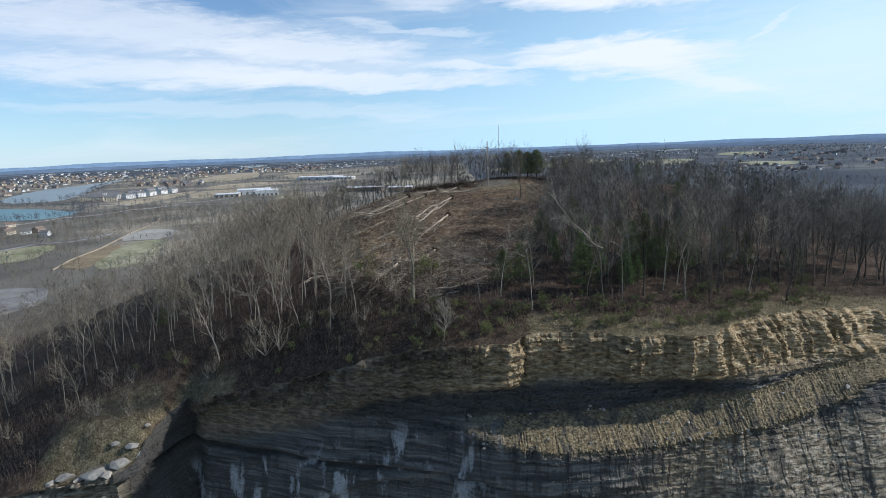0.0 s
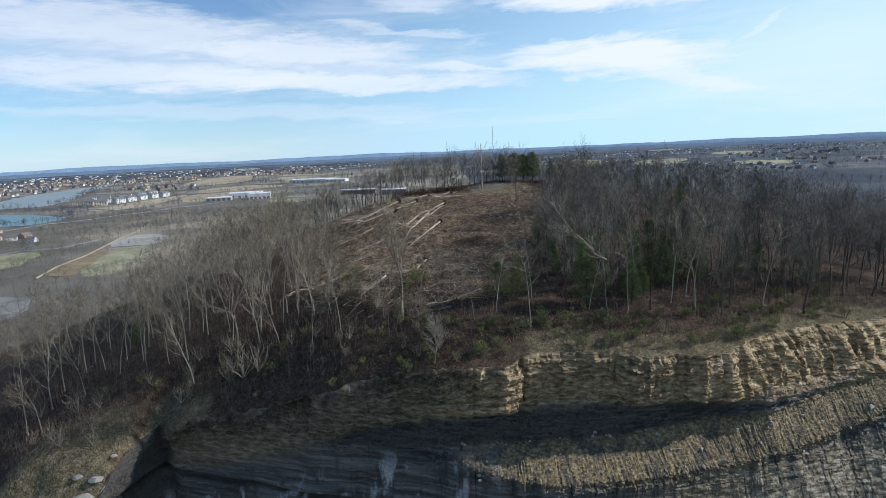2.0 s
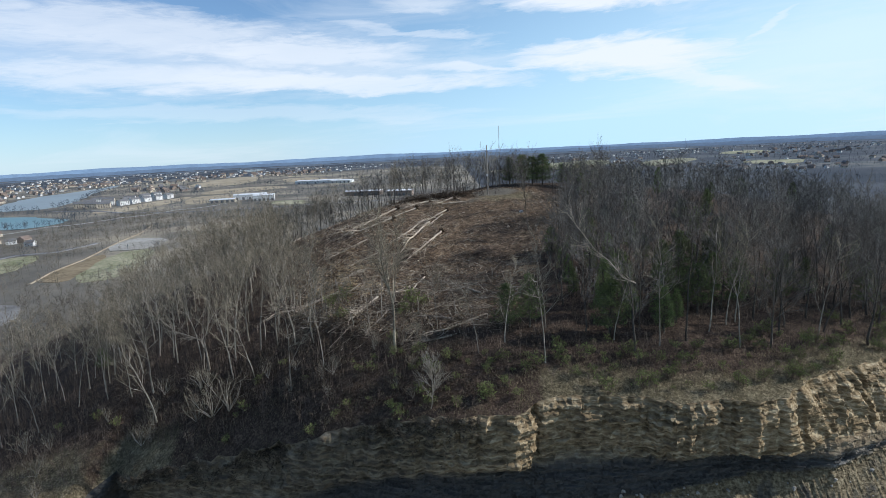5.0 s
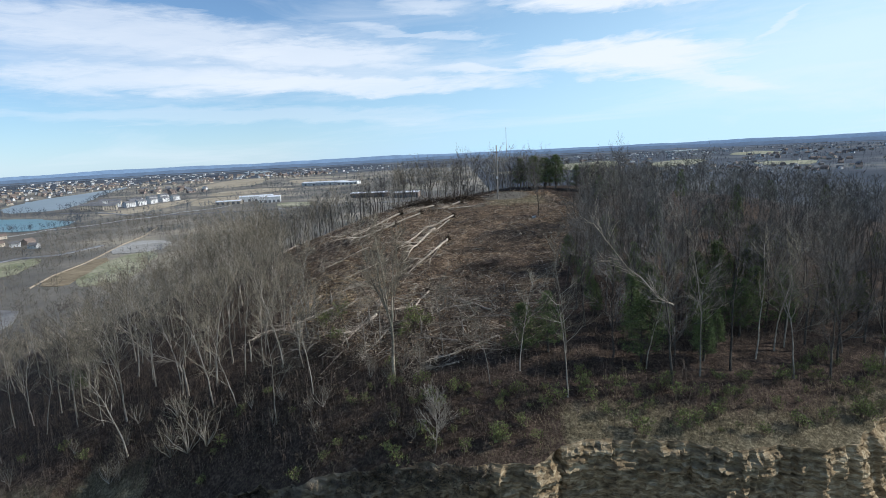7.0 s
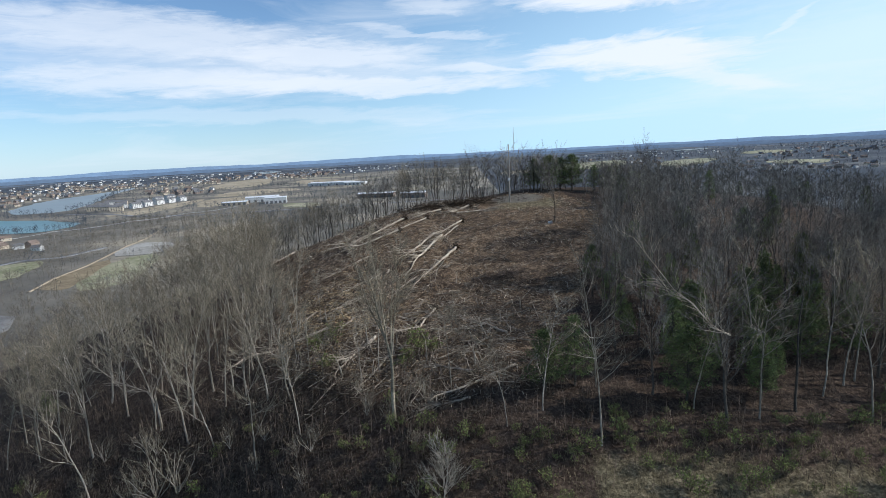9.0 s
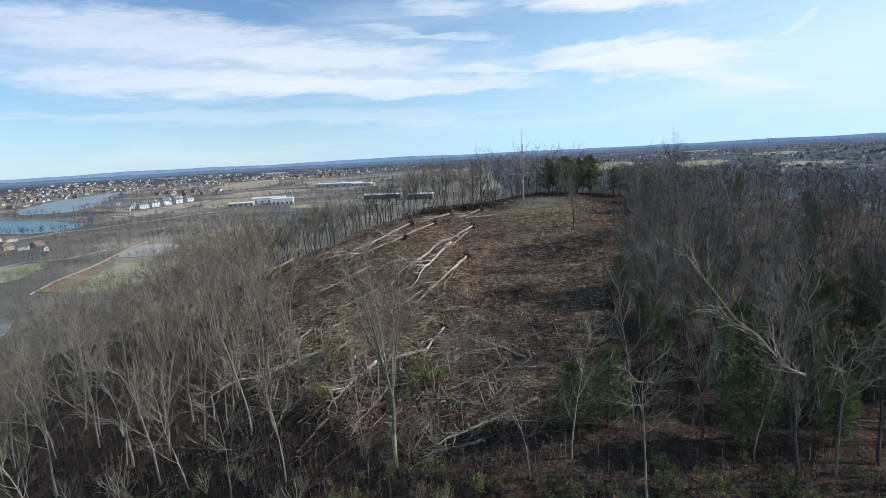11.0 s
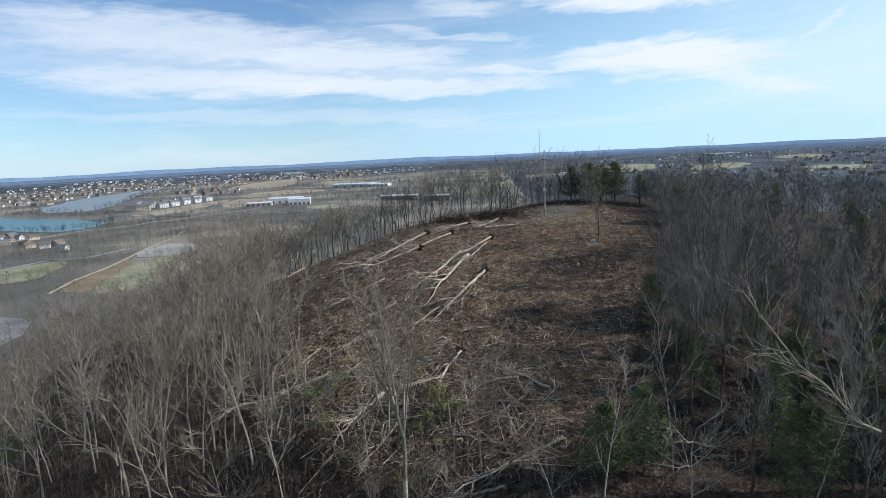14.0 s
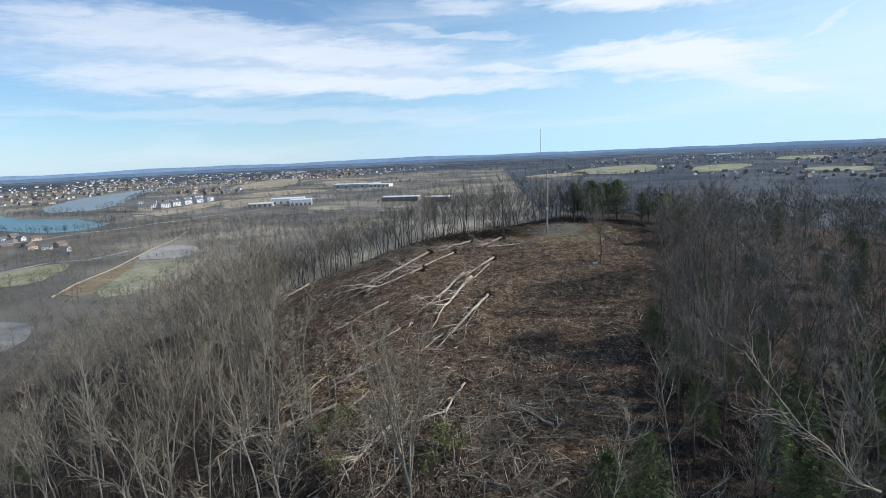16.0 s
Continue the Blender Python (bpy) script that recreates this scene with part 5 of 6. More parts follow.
for mdl in models:
    bpy.data.objects.remove(mdl.children[0])
    bpy.data.objects.remove(mdl.children[0])
    bpy.data.objects.remove(mdl)

# ---------------------------------------------------------------- cedars and shrubs
def tuft_mesh(name, centres, sizes, rng, per, mat, flat=1.0, thin=0.15):
    """Foliage: many small pointed sprays round given centres."""
    n = len(centres) * per
    c = np.repeat(centres, per, 0)
    s = np.repeat(sizes, per)
    d = rng.normal(0, 1, (n, 3)) * np.array([1, 1, flat])
    d /= np.linalg.norm(d, axis=1, keepdims=True)
    a = c + d * (s * rng.uniform(0.0, 0.6, n))[:, None]
    tip = c + d * (s * rng.uniform(0.8, 1.25, n))[:, None] + np.array([0, 0, 0.12]) * s[:, None]
    w = np.cross(d, rng.normal(0, 1, (n, 3)))
    w = w / (np.linalg.norm(w, axis=1, keepdims=True) + 1e-9) * (s * thin)[:, None]
    mid = (a + tip) / 2
    verts = np.stack([a, mid + w, tip, mid - w], 1).reshape(-1, 3)
    quads = np.arange(n * 4).reshape(-1, 4)
    return quad_mesh(name, verts, quads, mat, smooth=False)


def cedar_model(seed, height, width):
    rng = np.random.default_rng(seed)
    t = thing("cedar", "dark green cedar with ragged branches down its trunk", "cedar", "cedars in the woods")
    n = 270
    f = rng.uniform(0.14, 1.0, n) ** 0.85
    prof = width * np.clip((1.03 - f) * 2.0, 0.06, 1.0) ** 0.7 * np.clip((f - 0.05) * 6, 0.5, 1)
    a = rng.uniform(0, 2 * np.pi, n)
    r = prof * np.sqrt(rng.uniform(0.1, 1.0, n)) * (1 + 0.25 * np.sin(a * 2 + seed))
    c = np.stack([r * np.cos(a), r * np.sin(a), f * height], 1)
    stem = np.stack([0 * f, 0 * f, np.maximum(f * height - r * 0.5, 0.2)], 1)
    part("trunk", rods_mesh("trunk", [([(0, 0, -0.3), (0, 0, height * 0.5)], [(0, 0, height * 0.5), (0.05, 0, height * 0.97)], [0.13, 0.08], [0.08, 0.015], 6), (stem, c, 0.02, 0.008, 3)], M_BARK_DARK), t)
    part("crown", tuft_mesh("crown", c, rng.uniform(0.2, 0.48, n) * (0.75 + 0.25 * width), rng, 18, M_CEDAR, 0.7, 0.06), t)
    return t


def shrub_model(seed, mat, name, label, leaf=True, size=1.0, stems=14):
    rng = np.random.default_rng(seed)
    t = thing(name, label, "shrub", "shrubs on the hill")
    a = rng.uniform(0, 2 * np.pi, stems)
    out = np.stack([np.cos(a), np.sin(a)], 1) * rng.uniform(0.15, 0.75, stems)[:, None]
    h = rng.uniform(0.6, 1.1, stems)
    p0 = np.concatenate([out * 0.15, np.full((stems, 1), -0.1)], 1)
    p1 = np.concatenate([out * 0.6, (h * 0.55)[:, None]], 1)
    p2 = np.concatenate([out * 1.15, h[:, None]], 1)
    k = 5
    base = np.repeat(p1 + (p2 - p1) * 0.3, k, 0)
    ends = base + rng.normal(0, 0.22, (stems * k, 3)) + np.array([0, 0, 0.22])
    wood = [(p0 * size, p1 * size, 0.014 * size ** 0.5, 0.010 * size ** 0.5, 3), (p1 * size, p2 * size, 0.010 * size ** 0.5, 0.005 * size ** 0.5, 3), (base * size, ends * size, 0.007 * size ** 0.5, 0.004 * size ** 0.5, 3)]
    part("twig_clump", rods_mesh("twig_clump", wood, M_BRUSH if leaf else M_TWIG), t)
    if leaf:
        part("foliage", tuft_mesh("foliage", np.concatenate([p2, ends[::3]]) * size * 0.92, np.full(stems + len(ends[::3]), 0.19 * size), rng, 7, mat), t)
    return t


cedars = [cedar_model(200 + i, 7.0, (1.7, 1.4, 2.0)[i]) for i in range(3)]
rc = random.Random(21)
for x, y, s in ((10.0, 86.5, .95), (13.2, 87.6, 1.0), (23.3, 84.3, 1.15), (33.3, 87.5, .6), (28, 96, .95), (36, 100, 1.05), (45, 104, 1), (52, 96, 1), (26, 105, .8), (21, 99, .7), (24, 112, .7), (21, 113.5, .75), (27.5, 88.5, .6), (34, 94, .95), (39, 101, 1.05), (21, 95.5, .6), (31, 88, .7), (42, 96, .9),
                (23.5, 170, 1.15), (26.5, 171, 1.1), (20, 170.5, 1.0), (29, 169, 1.05), (34, 168, 0.8), (38, 166, 0.9), (41, 160, 0.8), (36, 152, .8), (-62, 110, .6), (30.5, 84.6, 0.9), (37.5, 90.5, 1.0), (44, 92, 1.1)):
    w_ = s * rc.uniform(0.9, 1.25) * (1.5 if y > 150 else 1.0)
    copy_thing(rc.choice(cedars), pose(x, y, float(ground_z(x, y)), 0, 0, rc.uniform(0, 360)) @ Matrix.Diagonal((w_, w_, s * rc.uniform(0.95, 1.15), 1)))
placed = 0
while placed < 32:
    x, y = (rc.uniform(20, 72), rc.uniform(87, 128)) if placed < 16 else (rc.uniform(30, 105), rc.uniform(100, 190))
    if in_clearing(x - 4, y) or y < rim(x) + 9:
        continue
    s = rc.uniform(0.6, 1.1)
    copy_thing(rc.choice(cedars), pose(x, y, float(ground_z(x, y)), 0, 0, rc.uniform(0, 360)) @ Matrix.Diagonal((s, s, s * rc.uniform(0.95, 1.15), 1)))
    placed += 1

low_green = [shrub_model(300 + i, M_BRUSH_GREEN, "shrub", "low olive-green shrub on the cliff edge") for i in range(3)]
def bare_shrub_model(seed):
    """Many crooked stems from one root, branching into fine twigs."""
    rng = np.random.default_rng(seed)
    t = thing("bare_shrub", "grey leafless many-stemmed shrub", "shrub", "shrubs on the hill")
    stems, twigs = [], []
    for k in range(9):
        d = sideways(np.array([0, 0, 1.0]), rng.uniform(0.1, 0.75), 0.7 * k + rng.uniform(0, 0.5), rng)
        for q, dd, r in bough(stems, np.array([0, 0, -0.05]), d, rng.uniform(0.7, 1.25), 0.017, 5, rng, 0.16, 0.06, 0.35)[1:]:
            for q2, d2, r2 in bough(twigs, q, sideways(dd, rng.uniform(0.5, 0.9), rng.uniform(0, 6.28), rng), rng.uniform(0.25, 0.5), 0.007, 3, rng, 0.18, 0.08, 0.5):
                bough(twigs, q2, sideways(d2, 0.6, rng.uniform(0, 6.28), rng), rng.uniform(0.12, 0.28), 0.0045, 1, rng, 0.1, 0.1, 0.6)
    for nm, rows, sides, mat in (("trunk", stems, 4, M_BARK), ("crown", twigs, 3, M_TWIG)):
        part(nm, rods_mesh(nm, [([a[0] for a in rows], [a[1] for a in rows], [a[2] for a in rows], [a[3] for a in rows], sides)], mat), t)
    return t


pale_bush = [bare_shrub_model(320 + i) for i in range(3)]
for x, y, s in ((-34.2, 86.2, 3.6), (-31.8, 85.9, 4.2), (-29.2, 85.7, 4.4), (-53, 79, 2.2), (-58.5, 79.5, 2.6), (-62, 82, 2.4), (-56, 83.5, 2.6), (-35.5, 91.5, 3.0), (-24, 88, 2.4), (-42, 93, 2.6), (-62, 89.5, 3.0), (-57.5, 88.5, 2.6), (-72, 94, 3.0), (-66, 84, 2.2), (-88, 98, 3), (-50, 91, 2.0), (-15, 83, 1.8), (-3, 81, 1.5), (-80, 86, 2.4)):
    copy_thing(rc.choice(pale_bush), pose(x, y, float(ground_z(x, y)), 0, 0, rc.uniform(0, 360)) @ Matrix.Diagonal((s, s, s, 1)))
# a small dead tree that stands at the brink
wood_, top_ = bare_tree_meshes(611, 6.2, 0.075, 0.25, (0.06, 0.0), fork=2, spread=0.26, stout=0.62, twig=M_BARK)
brink = thing("tree", "small pale dead tree at the brink of the cliff", "tree", m=pose(-0.4, 73.6, float(ground_z(-0.4, 73.6)) - 0.1))
part("trunk", wood_, brink)
part("crown", top_, brink)
placed = 0
while placed < 150:
    x = rc.uniform(-30, 66)
    y = float(rim(x)) + rc.uniform(0.4, 10.5)
    if x < -5 and rc.random() < 0.6:
        continue
    s = rc.uniform(0.5, 1.7)
    copy_thing(rc.choice(low_green), pose(x, y, float(ground_z(x, y)), 0, 0, rc.uniform(0, 360)) @ Matrix.Diagonal((s, s, s, 1)))
    placed += 1
for k in range(34):
    x = rc.uniform(-75, 2)
    y = float(rim(x)) + rc.uniform(2.5, 15)
    s = rc.uniform(1.0, 2.6)
    if -66 < x < -47 and y < 86:
        continue
    copy_thing(rc.choice(pale_bush), pose(x, y, float(ground_z(x, y)), 0, 0, rc.uniform(0, 360)) @ Matrix.Diagonal((s, s, s, 1)))
for x, y, s in ((-14, 93.5, 2.0), (-15, 99.5, 2.4), (-16.5, 98.6, 2.0), (-4.5, 92.5, 2.0), (-3.4, 95.2, 2.5), (-2.2, 94.6, 2.0), (-6, 86.5, 1.4), (-52, 92, 1.4), (-48, 90, 1.3), (-59, 93, 1.1), (-10, 82, 1.1)):
    copy_thing(rc.choice(low_green), pose(x, y, float(ground_z(x, y)), 0, 0, rc.uniform(0, 360)) @ Matrix.Diagonal((s, s, s, 1)))
for mdl in cedars + low_green + pale_bush:
    for o in mdl.children_recursive:
        bpy.data.objects.remove(o)
    bpy.data.objects.remove(mdl)


# ---------------------------------------------------------------- felled trees in the clearing
def fallen_tree(root, tip, r, seed, branches=6, ball=True, label="felled tree trunk stripped to pale wood, on brown slash"):
    """A trunk on the ground from its root ball to the fan of its broken, forking top."""
    rng = np.random.default_rng(seed)
    big = r > 0.14
    wood = M_LOG if big else M_SLASH
    a = np.array([root[0], root[1], 0.0])
    b = np.array([tip[0], tip[1], 0.0])
    n, stop = 8, 0.66 if big else 0.8
    pts = [a + (b - a) * stop * k / n + np.append(rng.normal(0, 0.07, 2), 0) for k in range(n + 1)]
    rad = [r * (1 - 0.3 * k / n) * rng.uniform(0.94, 1.06) for k in range(n + 1)]
    low = max(float(ground_z(p[0], p[1])) - (float(ground_z(*pts[0][:2])) + (float(ground_z(*pts[-1][:2])) - float(ground_z(*pts[0][:2]))) * k / n) for k, p in enumerate(pts))
    for k, p in enumerate(pts):
        z0, z1 = float(ground_z(*pts[0][:2])), float(ground_z(*pts[-1][:2]))
        p[2] = z0 + (z1 - z0) * k / n + 0.6 * max(low, 0) + rad[k] * 0.9 + (r * 0.9 if ball else 0) * (1 - k / n)
    t = thing("felled_tree", label, "log", "felled trees in the clearing", Matrix.Translation(pts[0]))
    rel = [p - pts[0] for p in pts]
    v_, q_ = pipe(rel, rad, 9)
    part("trunk", quad_mesh("trunk", v_, q_, wood), t)
    along = (b - a) / np.linalg.norm(b - a)
    side_ = np.cross(along, [0, 0, 1])
    reach = float(np.linalg.norm(b - a)) * (1 - stop) + 0.8

    def lay(rows):
        """Keeps limbs from sinking into the ground."""
        ends = np.array([(p, q) for p, q, _, _ in rows])
        ra, rb = np.array([r_[2] for r_ in rows]), np.array([r_[3] for r_ in rows])
        floor_z = ground_z(ends[..., 0] + pts[0][0], ends[..., 1] + pts[0][1]) - pts[0][2]
        ends[..., 2] = np.maximum(ends[..., 2], floor_z + ra[:, None])
        return ends[:, 0], ends[:, 1], ra, rb

    for k in range(3 if big else 2):
        limbs, twigs = [], []
        turn = (k - 1) * 0.3 + rng.normal(0, 0.08)
        d = along * math.cos(turn) + side_ * math.sin(turn) + np.array([0, 0, rng.uniform(-0.02, 0.12)])
        ns = bough(limbs, rel[-1 - k % 2], d / np.linalg.norm(d), reach * rng.uniform(0.9, 1.5), rad[-1] * (0.85, 0.6, 0.7)[k], 5, rng, 0.13, -0.02, 0.3)
        for q, dd, rr in ns:
            for _ in range(2):
                sn = bough(limbs, q, sideways(dd, rng.uniform(0.3, 0.7), rng.uniform(0, 6.28), rng), rng.uniform(0.7, 1.9), rr * 0.55, 3, rng, 0.18, -0.02, 0.3)
                for q2, d2, r2 in sn:
                    bough(twigs, q2, sideways(d2, rng.uniform(0.3, 0.8), rng.uniform(0, 6.28), rng), rng.uniform(0.4, 1.1), 0.018, 1, rng, 0.2, 0, 0.4)
        lim = lay(limbs)
        part("limb", rods_mesh("limb", [(*lim, 5), (*lay(twigs), 3)], wood), t)
    for k in range(branches // 2):
        i = int(rng.uniform(0.35, 0.95) * n)
        d = along * rng.uniform(0.6, 1.2) + side_ * rng.choice([-1, 1]) * rng.uniform(0.25, 0.8) + np.array([0, 0, rng.uniform(0.0, 0.3)])
        limbs = []
        ns = bough(limbs, rel[i], d / np.linalg.norm(d), rng.uniform(1.0, 2.6), rad[i] * 0.4, 3, rng, 0.16, -0.03, 0.3)
        for q, dd, rr in ns:
            bough(limbs, q, sideways(dd, 0.6, rng.uniform(0, 6.28), rng), rng.uniform(0.5, 1.4), rr * 0.6, 2, rng, 0.2, 0, 0.3)
        lim = lay(limbs)
        part("branch", rods_mesh("branch", [(*lim, 5)], M_SLASH), t)
    if ball:
        m = 46
        d = rng.normal(0, 1, (m, 3)) * np.array([0.8, 0.8, 1.0]) - along * 0.5
        d /= np.linalg.norm(d, axis=1, keepdims=True)
        part("root_ball", rods_mesh("root_ball", [(d * 0.05, d * rng.uniform(0.5, 1.15, m)[:, None] * (0.55 + 1.6 * r), 0.10 + 0.25 * r, 0.03, 5)], M_ROOT), t, "dark earthy root ball")
    return t


LOGS = [((0.9, 130.5), (-5.5, 116.5), .24, 8, 1), ((-0.4, 128.5), (-2.8, 119), .13, 4, 0), ((-1.9, 138), (-6.8, 123), .27, 8, 0), ((-3.4, 140.3), (-8.5, 126), .22, 6, 0), ((2, 146), (-4.2, 137), .2, 6, 1),
        ((1.2, 143.2), (-3.2, 135), .15, 4, 0), ((-10.3, 151), (-19.4, 140.6), .2, 8, 1), ((-5.4, 150), (-14, 141), .17, 7, 1), ((-10.6, 143), (-21.5, 134.5), .18, 9, 1), ((1, 152), (9.8, 153.6), .2, 7, 0),
        ((-16.3, 104.1), (-27, 101.5), .2, 12, 0), ((-9.2, 99.4), (-13, 93.2), .2, 5, 0), ((-10.4, 96), (-14.4, 97.2), .09, 2, 0), ((-2, 107), (-4.8, 98.6), .16, 6, 1), ((5, 98.3), (1.4, 94.3), .14, 9, 0),
        ((7.5, 91.6), (-0.8, 86.6), .17, 5, 0), ((-37, 158.5), (-41, 153), .2, 4, 0), ((-2.5, 157), (-8, 152), .2, 8, 1), ((4, 157), (-1, 153), .22, 8, 1), ((-13, 106), (-17, 99), .12, 6, 0), ((-7, 95), (-9.5, 90), .13, 4, 0),
        ((-20, 112), (-24, 106), .13, 8, 0), ((-5.5, 119), (-8.8, 113), .12, 7, 0), ((9.4, 104), (2.5, 101), .1, 6, 0), ((-11.5, 121), (-16.5, 116), .12, 8, 0), ((-15, 131), (-22, 124), .13, 9, 0), ((4.2, 96.2), (-0.5, 96), .1, 8, 0), ((-6, 101), (-11, 104), .145, 6, 0), ((2.8, 90.6), (-3, 93), .145, 4, 0),
        ((-19, 108), (-14, 112), .15, 6, 0), ((7, 99), (3, 103), .145, 6, 0), ((-17, 96), (-22, 100), .145, 6, 0), ((3.5, 101.5), (-1, 99.5), .145, 8, 0), ((2.2, 86.4), (-1.8, 85.4), .145, 4, 0)]
for i, (a_, b_, r_, nb_, ball_) in enumerate(LOGS):
    fallen_tree(a_, b_, r_, 400 + i, nb_, bool(ball_))


# broken standing stems at the clearing's lower edge
def broken_stem(x, y, h, r, seed, tilt):
    rng = np.random.default_rng(seed)
    t = thing("broken_stem", "broken standing stem with pale splintered wood", "tree stump", "broken stems", pose(x, y, float(ground_z(x, y)) - 0.2, tilt, 0, rng.uniform(0, 360)))
    seg = []
    nd = bough(seg, np.zeros(3), np.array([0, 0, 1.0]), h, r, 4, rng, 0.06, 0, 0.7)
    part("trunk", rods_mesh("trunk", [([s[0] for s in seg], [s[1] for s in seg], [s[2] for s in seg], [s[3] for s in seg], 7)], M_BARK), t)
    q = nd[-1][0]
    a = rng.uniform(0, 6.28, 7)
    o = np.stack([np.cos(a), np.sin(a), 0 * a], 1) * r * 0.5
    for k in range(7):
        part("splinter", rods_mesh("splinter", [([q + o[k] - [0, 0, 0.1]], [q + o[k] * 1.3 + [0, 0, rng.uniform(0.2, 0.7)]], r * 0.25, 0.01, 4)], M_LOG), t, "pale splintered wood")


rb_ = random.Random(77)
for x, y, h, r in ((-35.4, 94.7, 4.2, .17), (-10, 97.5, 2.4, .12), (-14.5, 100, 2.0, .1), (-19, 103, 2.6, .13), (-21, 106, 3.0, .12), (-6.5, 95.5, 1.8, .1), (-2.5, 93.5, 2.2, .09), (3, 92, 2.4, .08), (9.6, 106.3, 1.4, .12), (-17.5, 107.5, 1.8, .13), (-22.5, 102, 3.4, .12), (-12, 92, 2.6, .1), (-27, 97, 3.0, .1), (-20, 96, 2.8, .1)):
    broken_stem(x, y, h, r, int(1000 + 7 * x + y), rb_.uniform(-8, 8))

for _ in range(30):
    x, y = rb_.uniform(-26, 9), rb_.uniform(89, 108)
    if in_clearing(x, y + 3):
        broken_stem(x, y, rb_.uniform(0.9, 2.6), rb_.uniform(0.045, 0.09), rb_.randrange(9000), rb_.uniform(-32, 32))

# slash over the clearing
rs = np.random.default_rng(12)
n = 30000
x, y = rs.uniform(-45, 34, n), rs.uniform(86, 170, n)
patch = fbm(x / 7, y / 7, 90)
ok = (in_clearing(x, y) | (in_clearing(x, y + 5) & (x > -14) & (x < 12))) & (patch + rs.normal(0, 0.25, n) > -0.12) & ~((np.abs(x - 15) < 9) & (np.abs(y - 160) < 6))
x, y = x[ok], y[ok]
n = len(x)
a = 3.0 * fbm(x / 4, y / 4, 93) + rs.normal(0, 1.1, n)
ln = rs.gamma(1.6, 0.2, n) + 0.12
p0 = np.stack([x, y, ground_z(x, y) + rs.uniform(0.0, 0.22, n)], 1)
d = np.stack([np.cos(a), np.sin(a), 0 * a], 1) * ln[:, None]
p1 = p0 + d
p1[:, 2] = ground_z(p1[:, 0], p1[:, 1]) + rs.uniform(0.02, 0.35, n)
rr = rs.gamma(1.7, 0.013, n) + 0.008
tagged(new("slash", rods_mesh("slash", [(p0, p1, rr, rr * 0.6, 3)], M_SLASH)), "cut branches and splintered wood strewn over brown soil", "slash", kind="stuff")

# broken tops: bent stems with sprays of side twigs, lying as they fell
n = 1500
x, y = rs.uniform(-44, 33, n), rs.uniform(87, 168, n)
ok = in_clearing(x, y) & (fbm(x / 6, y / 6, 31) + rs.normal(0, 0.2, n) + np.clip((112 - y) / 30, -0.25, 0.5) > -0.1) & ~((np.abs(x - 15) < 9) & (np.abs(y - 160) < 6))
x, y = x[ok], y[ok]
n = len(x)
a = 2.6 * fbm(x / 9, y / 9, 37) + rs.normal(-2.2, 0.8, n)
ln = rs.uniform(0.7, 2.4, n)
rise = rs.uniform(0.02, 0.35, n) * (1 + np.clip((108 - y) / 16, 0, 1))
p0 = np.stack([x, y, ground_z(x, y) + 0.05], 1)
run_ = np.stack([np.cos(a), np.sin(a)], 1) * ln[:, None] * 0.5
p1 = np.concatenate([p0[:, :2] + run_, (p0[:, 2] + rise)[:, None]], 1)
bend = rs.normal(0, 0.4, n)
p2 = np.concatenate([p1[:, :2] + np.stack([np.cos(a + bend), np.sin(a + bend)], 1) * ln[:, None] * 0.5, 0 * x[:, None]], 1)
p2[:, 2] = ground_z(p2[:, 0], p2[:, 1]) + rise * rs.uniform(0.3, 1.8, n)
rr = rs.gamma(2.2, 0.016, n) + 0.015
k = 6
f_ = rs.uniform(0.1, 1.0, (n * k, 1))
q0 = np.repeat(p1, k, 0) * (1 - f_) + np.repeat(p2, k, 0) * f_
q1 = q0 + np.repeat((p2 - p1) * 0.5, k, 0) + rs.normal(0, 0.28, (n * k, 3)) + np.array([0, 0, 0.08])
q1[:, 2] = np.maximum(q1[:, 2], ground_z(q1[:, 0], q1[:, 1]) + 0.02)
tagged(new("slash", rods_mesh("slash", [(p0, p1, rr, rr * 0.85, 5), (p1, p2, rr * 0.85, rr * 0.5, 5), (q0, q1, 0.016, 0.008, 3)], M_SLASH)), "broken grey-brown treetops lying over the clearing", "slash", kind="stuff")

# mats of dead leaves and bark between the sticks
n = 11000
x, y = rs.uniform(-45, 34, n), rs.uniform(86, 169, n)
ok = in_clearing(x, y) & (fbm(x / 4.5, y / 4.5, 66) + rs.normal(0, 0.2, n) > 0.05) & ~((np.abs(x - 15) < 9) & (np.abs(y - 160) < 6))
x, y = x[ok], y[ok]
c = np.stack([x, y, ground_z(x, y) + rs.uniform(0.0, 0.14, len(x))], 1)
tagged(new("dead_leaves", tuft_mesh("dead_leaves", c, rs.uniform(0.15, 0.45, len(x)), rs, 5, M_LEAF, 0.45, 0.16)), "mats of rust-brown dead leaves among the sticks", "leaves", kind="stuff")

# fresh splinters and peeled pieces on the lower left of the clearing
n = 4600
x, y = rs.normal(-16.5, 5.5, n), rs.normal(107, 8, n)
ok = in_clearing(x, y) & (fbm(x / 3, y / 3, 55) > -0.15)
x, y = x[ok], y[ok]
n = len(x)
a = rs.uniform(0, 2 * np.pi, n)
p0 = np.stack([x, y, ground_z(x, y) + rs.uniform(0.02, 0.25, n)], 1)
p1 = p0 + np.stack([np.cos(a), np.sin(a), rs.uniform(-0.1, 0.25, n)], 1) * rs.gamma(2, 0.25, n)[:, None]
tagged(new("splinters", rods_mesh("splinters", [(p0, p1, rs.uniform(0.02, 0.06, n), 0.015, 4)], M_CHIPS)), "fresh tan-orange splinters and peeled wood", "slash", kind="stuff")

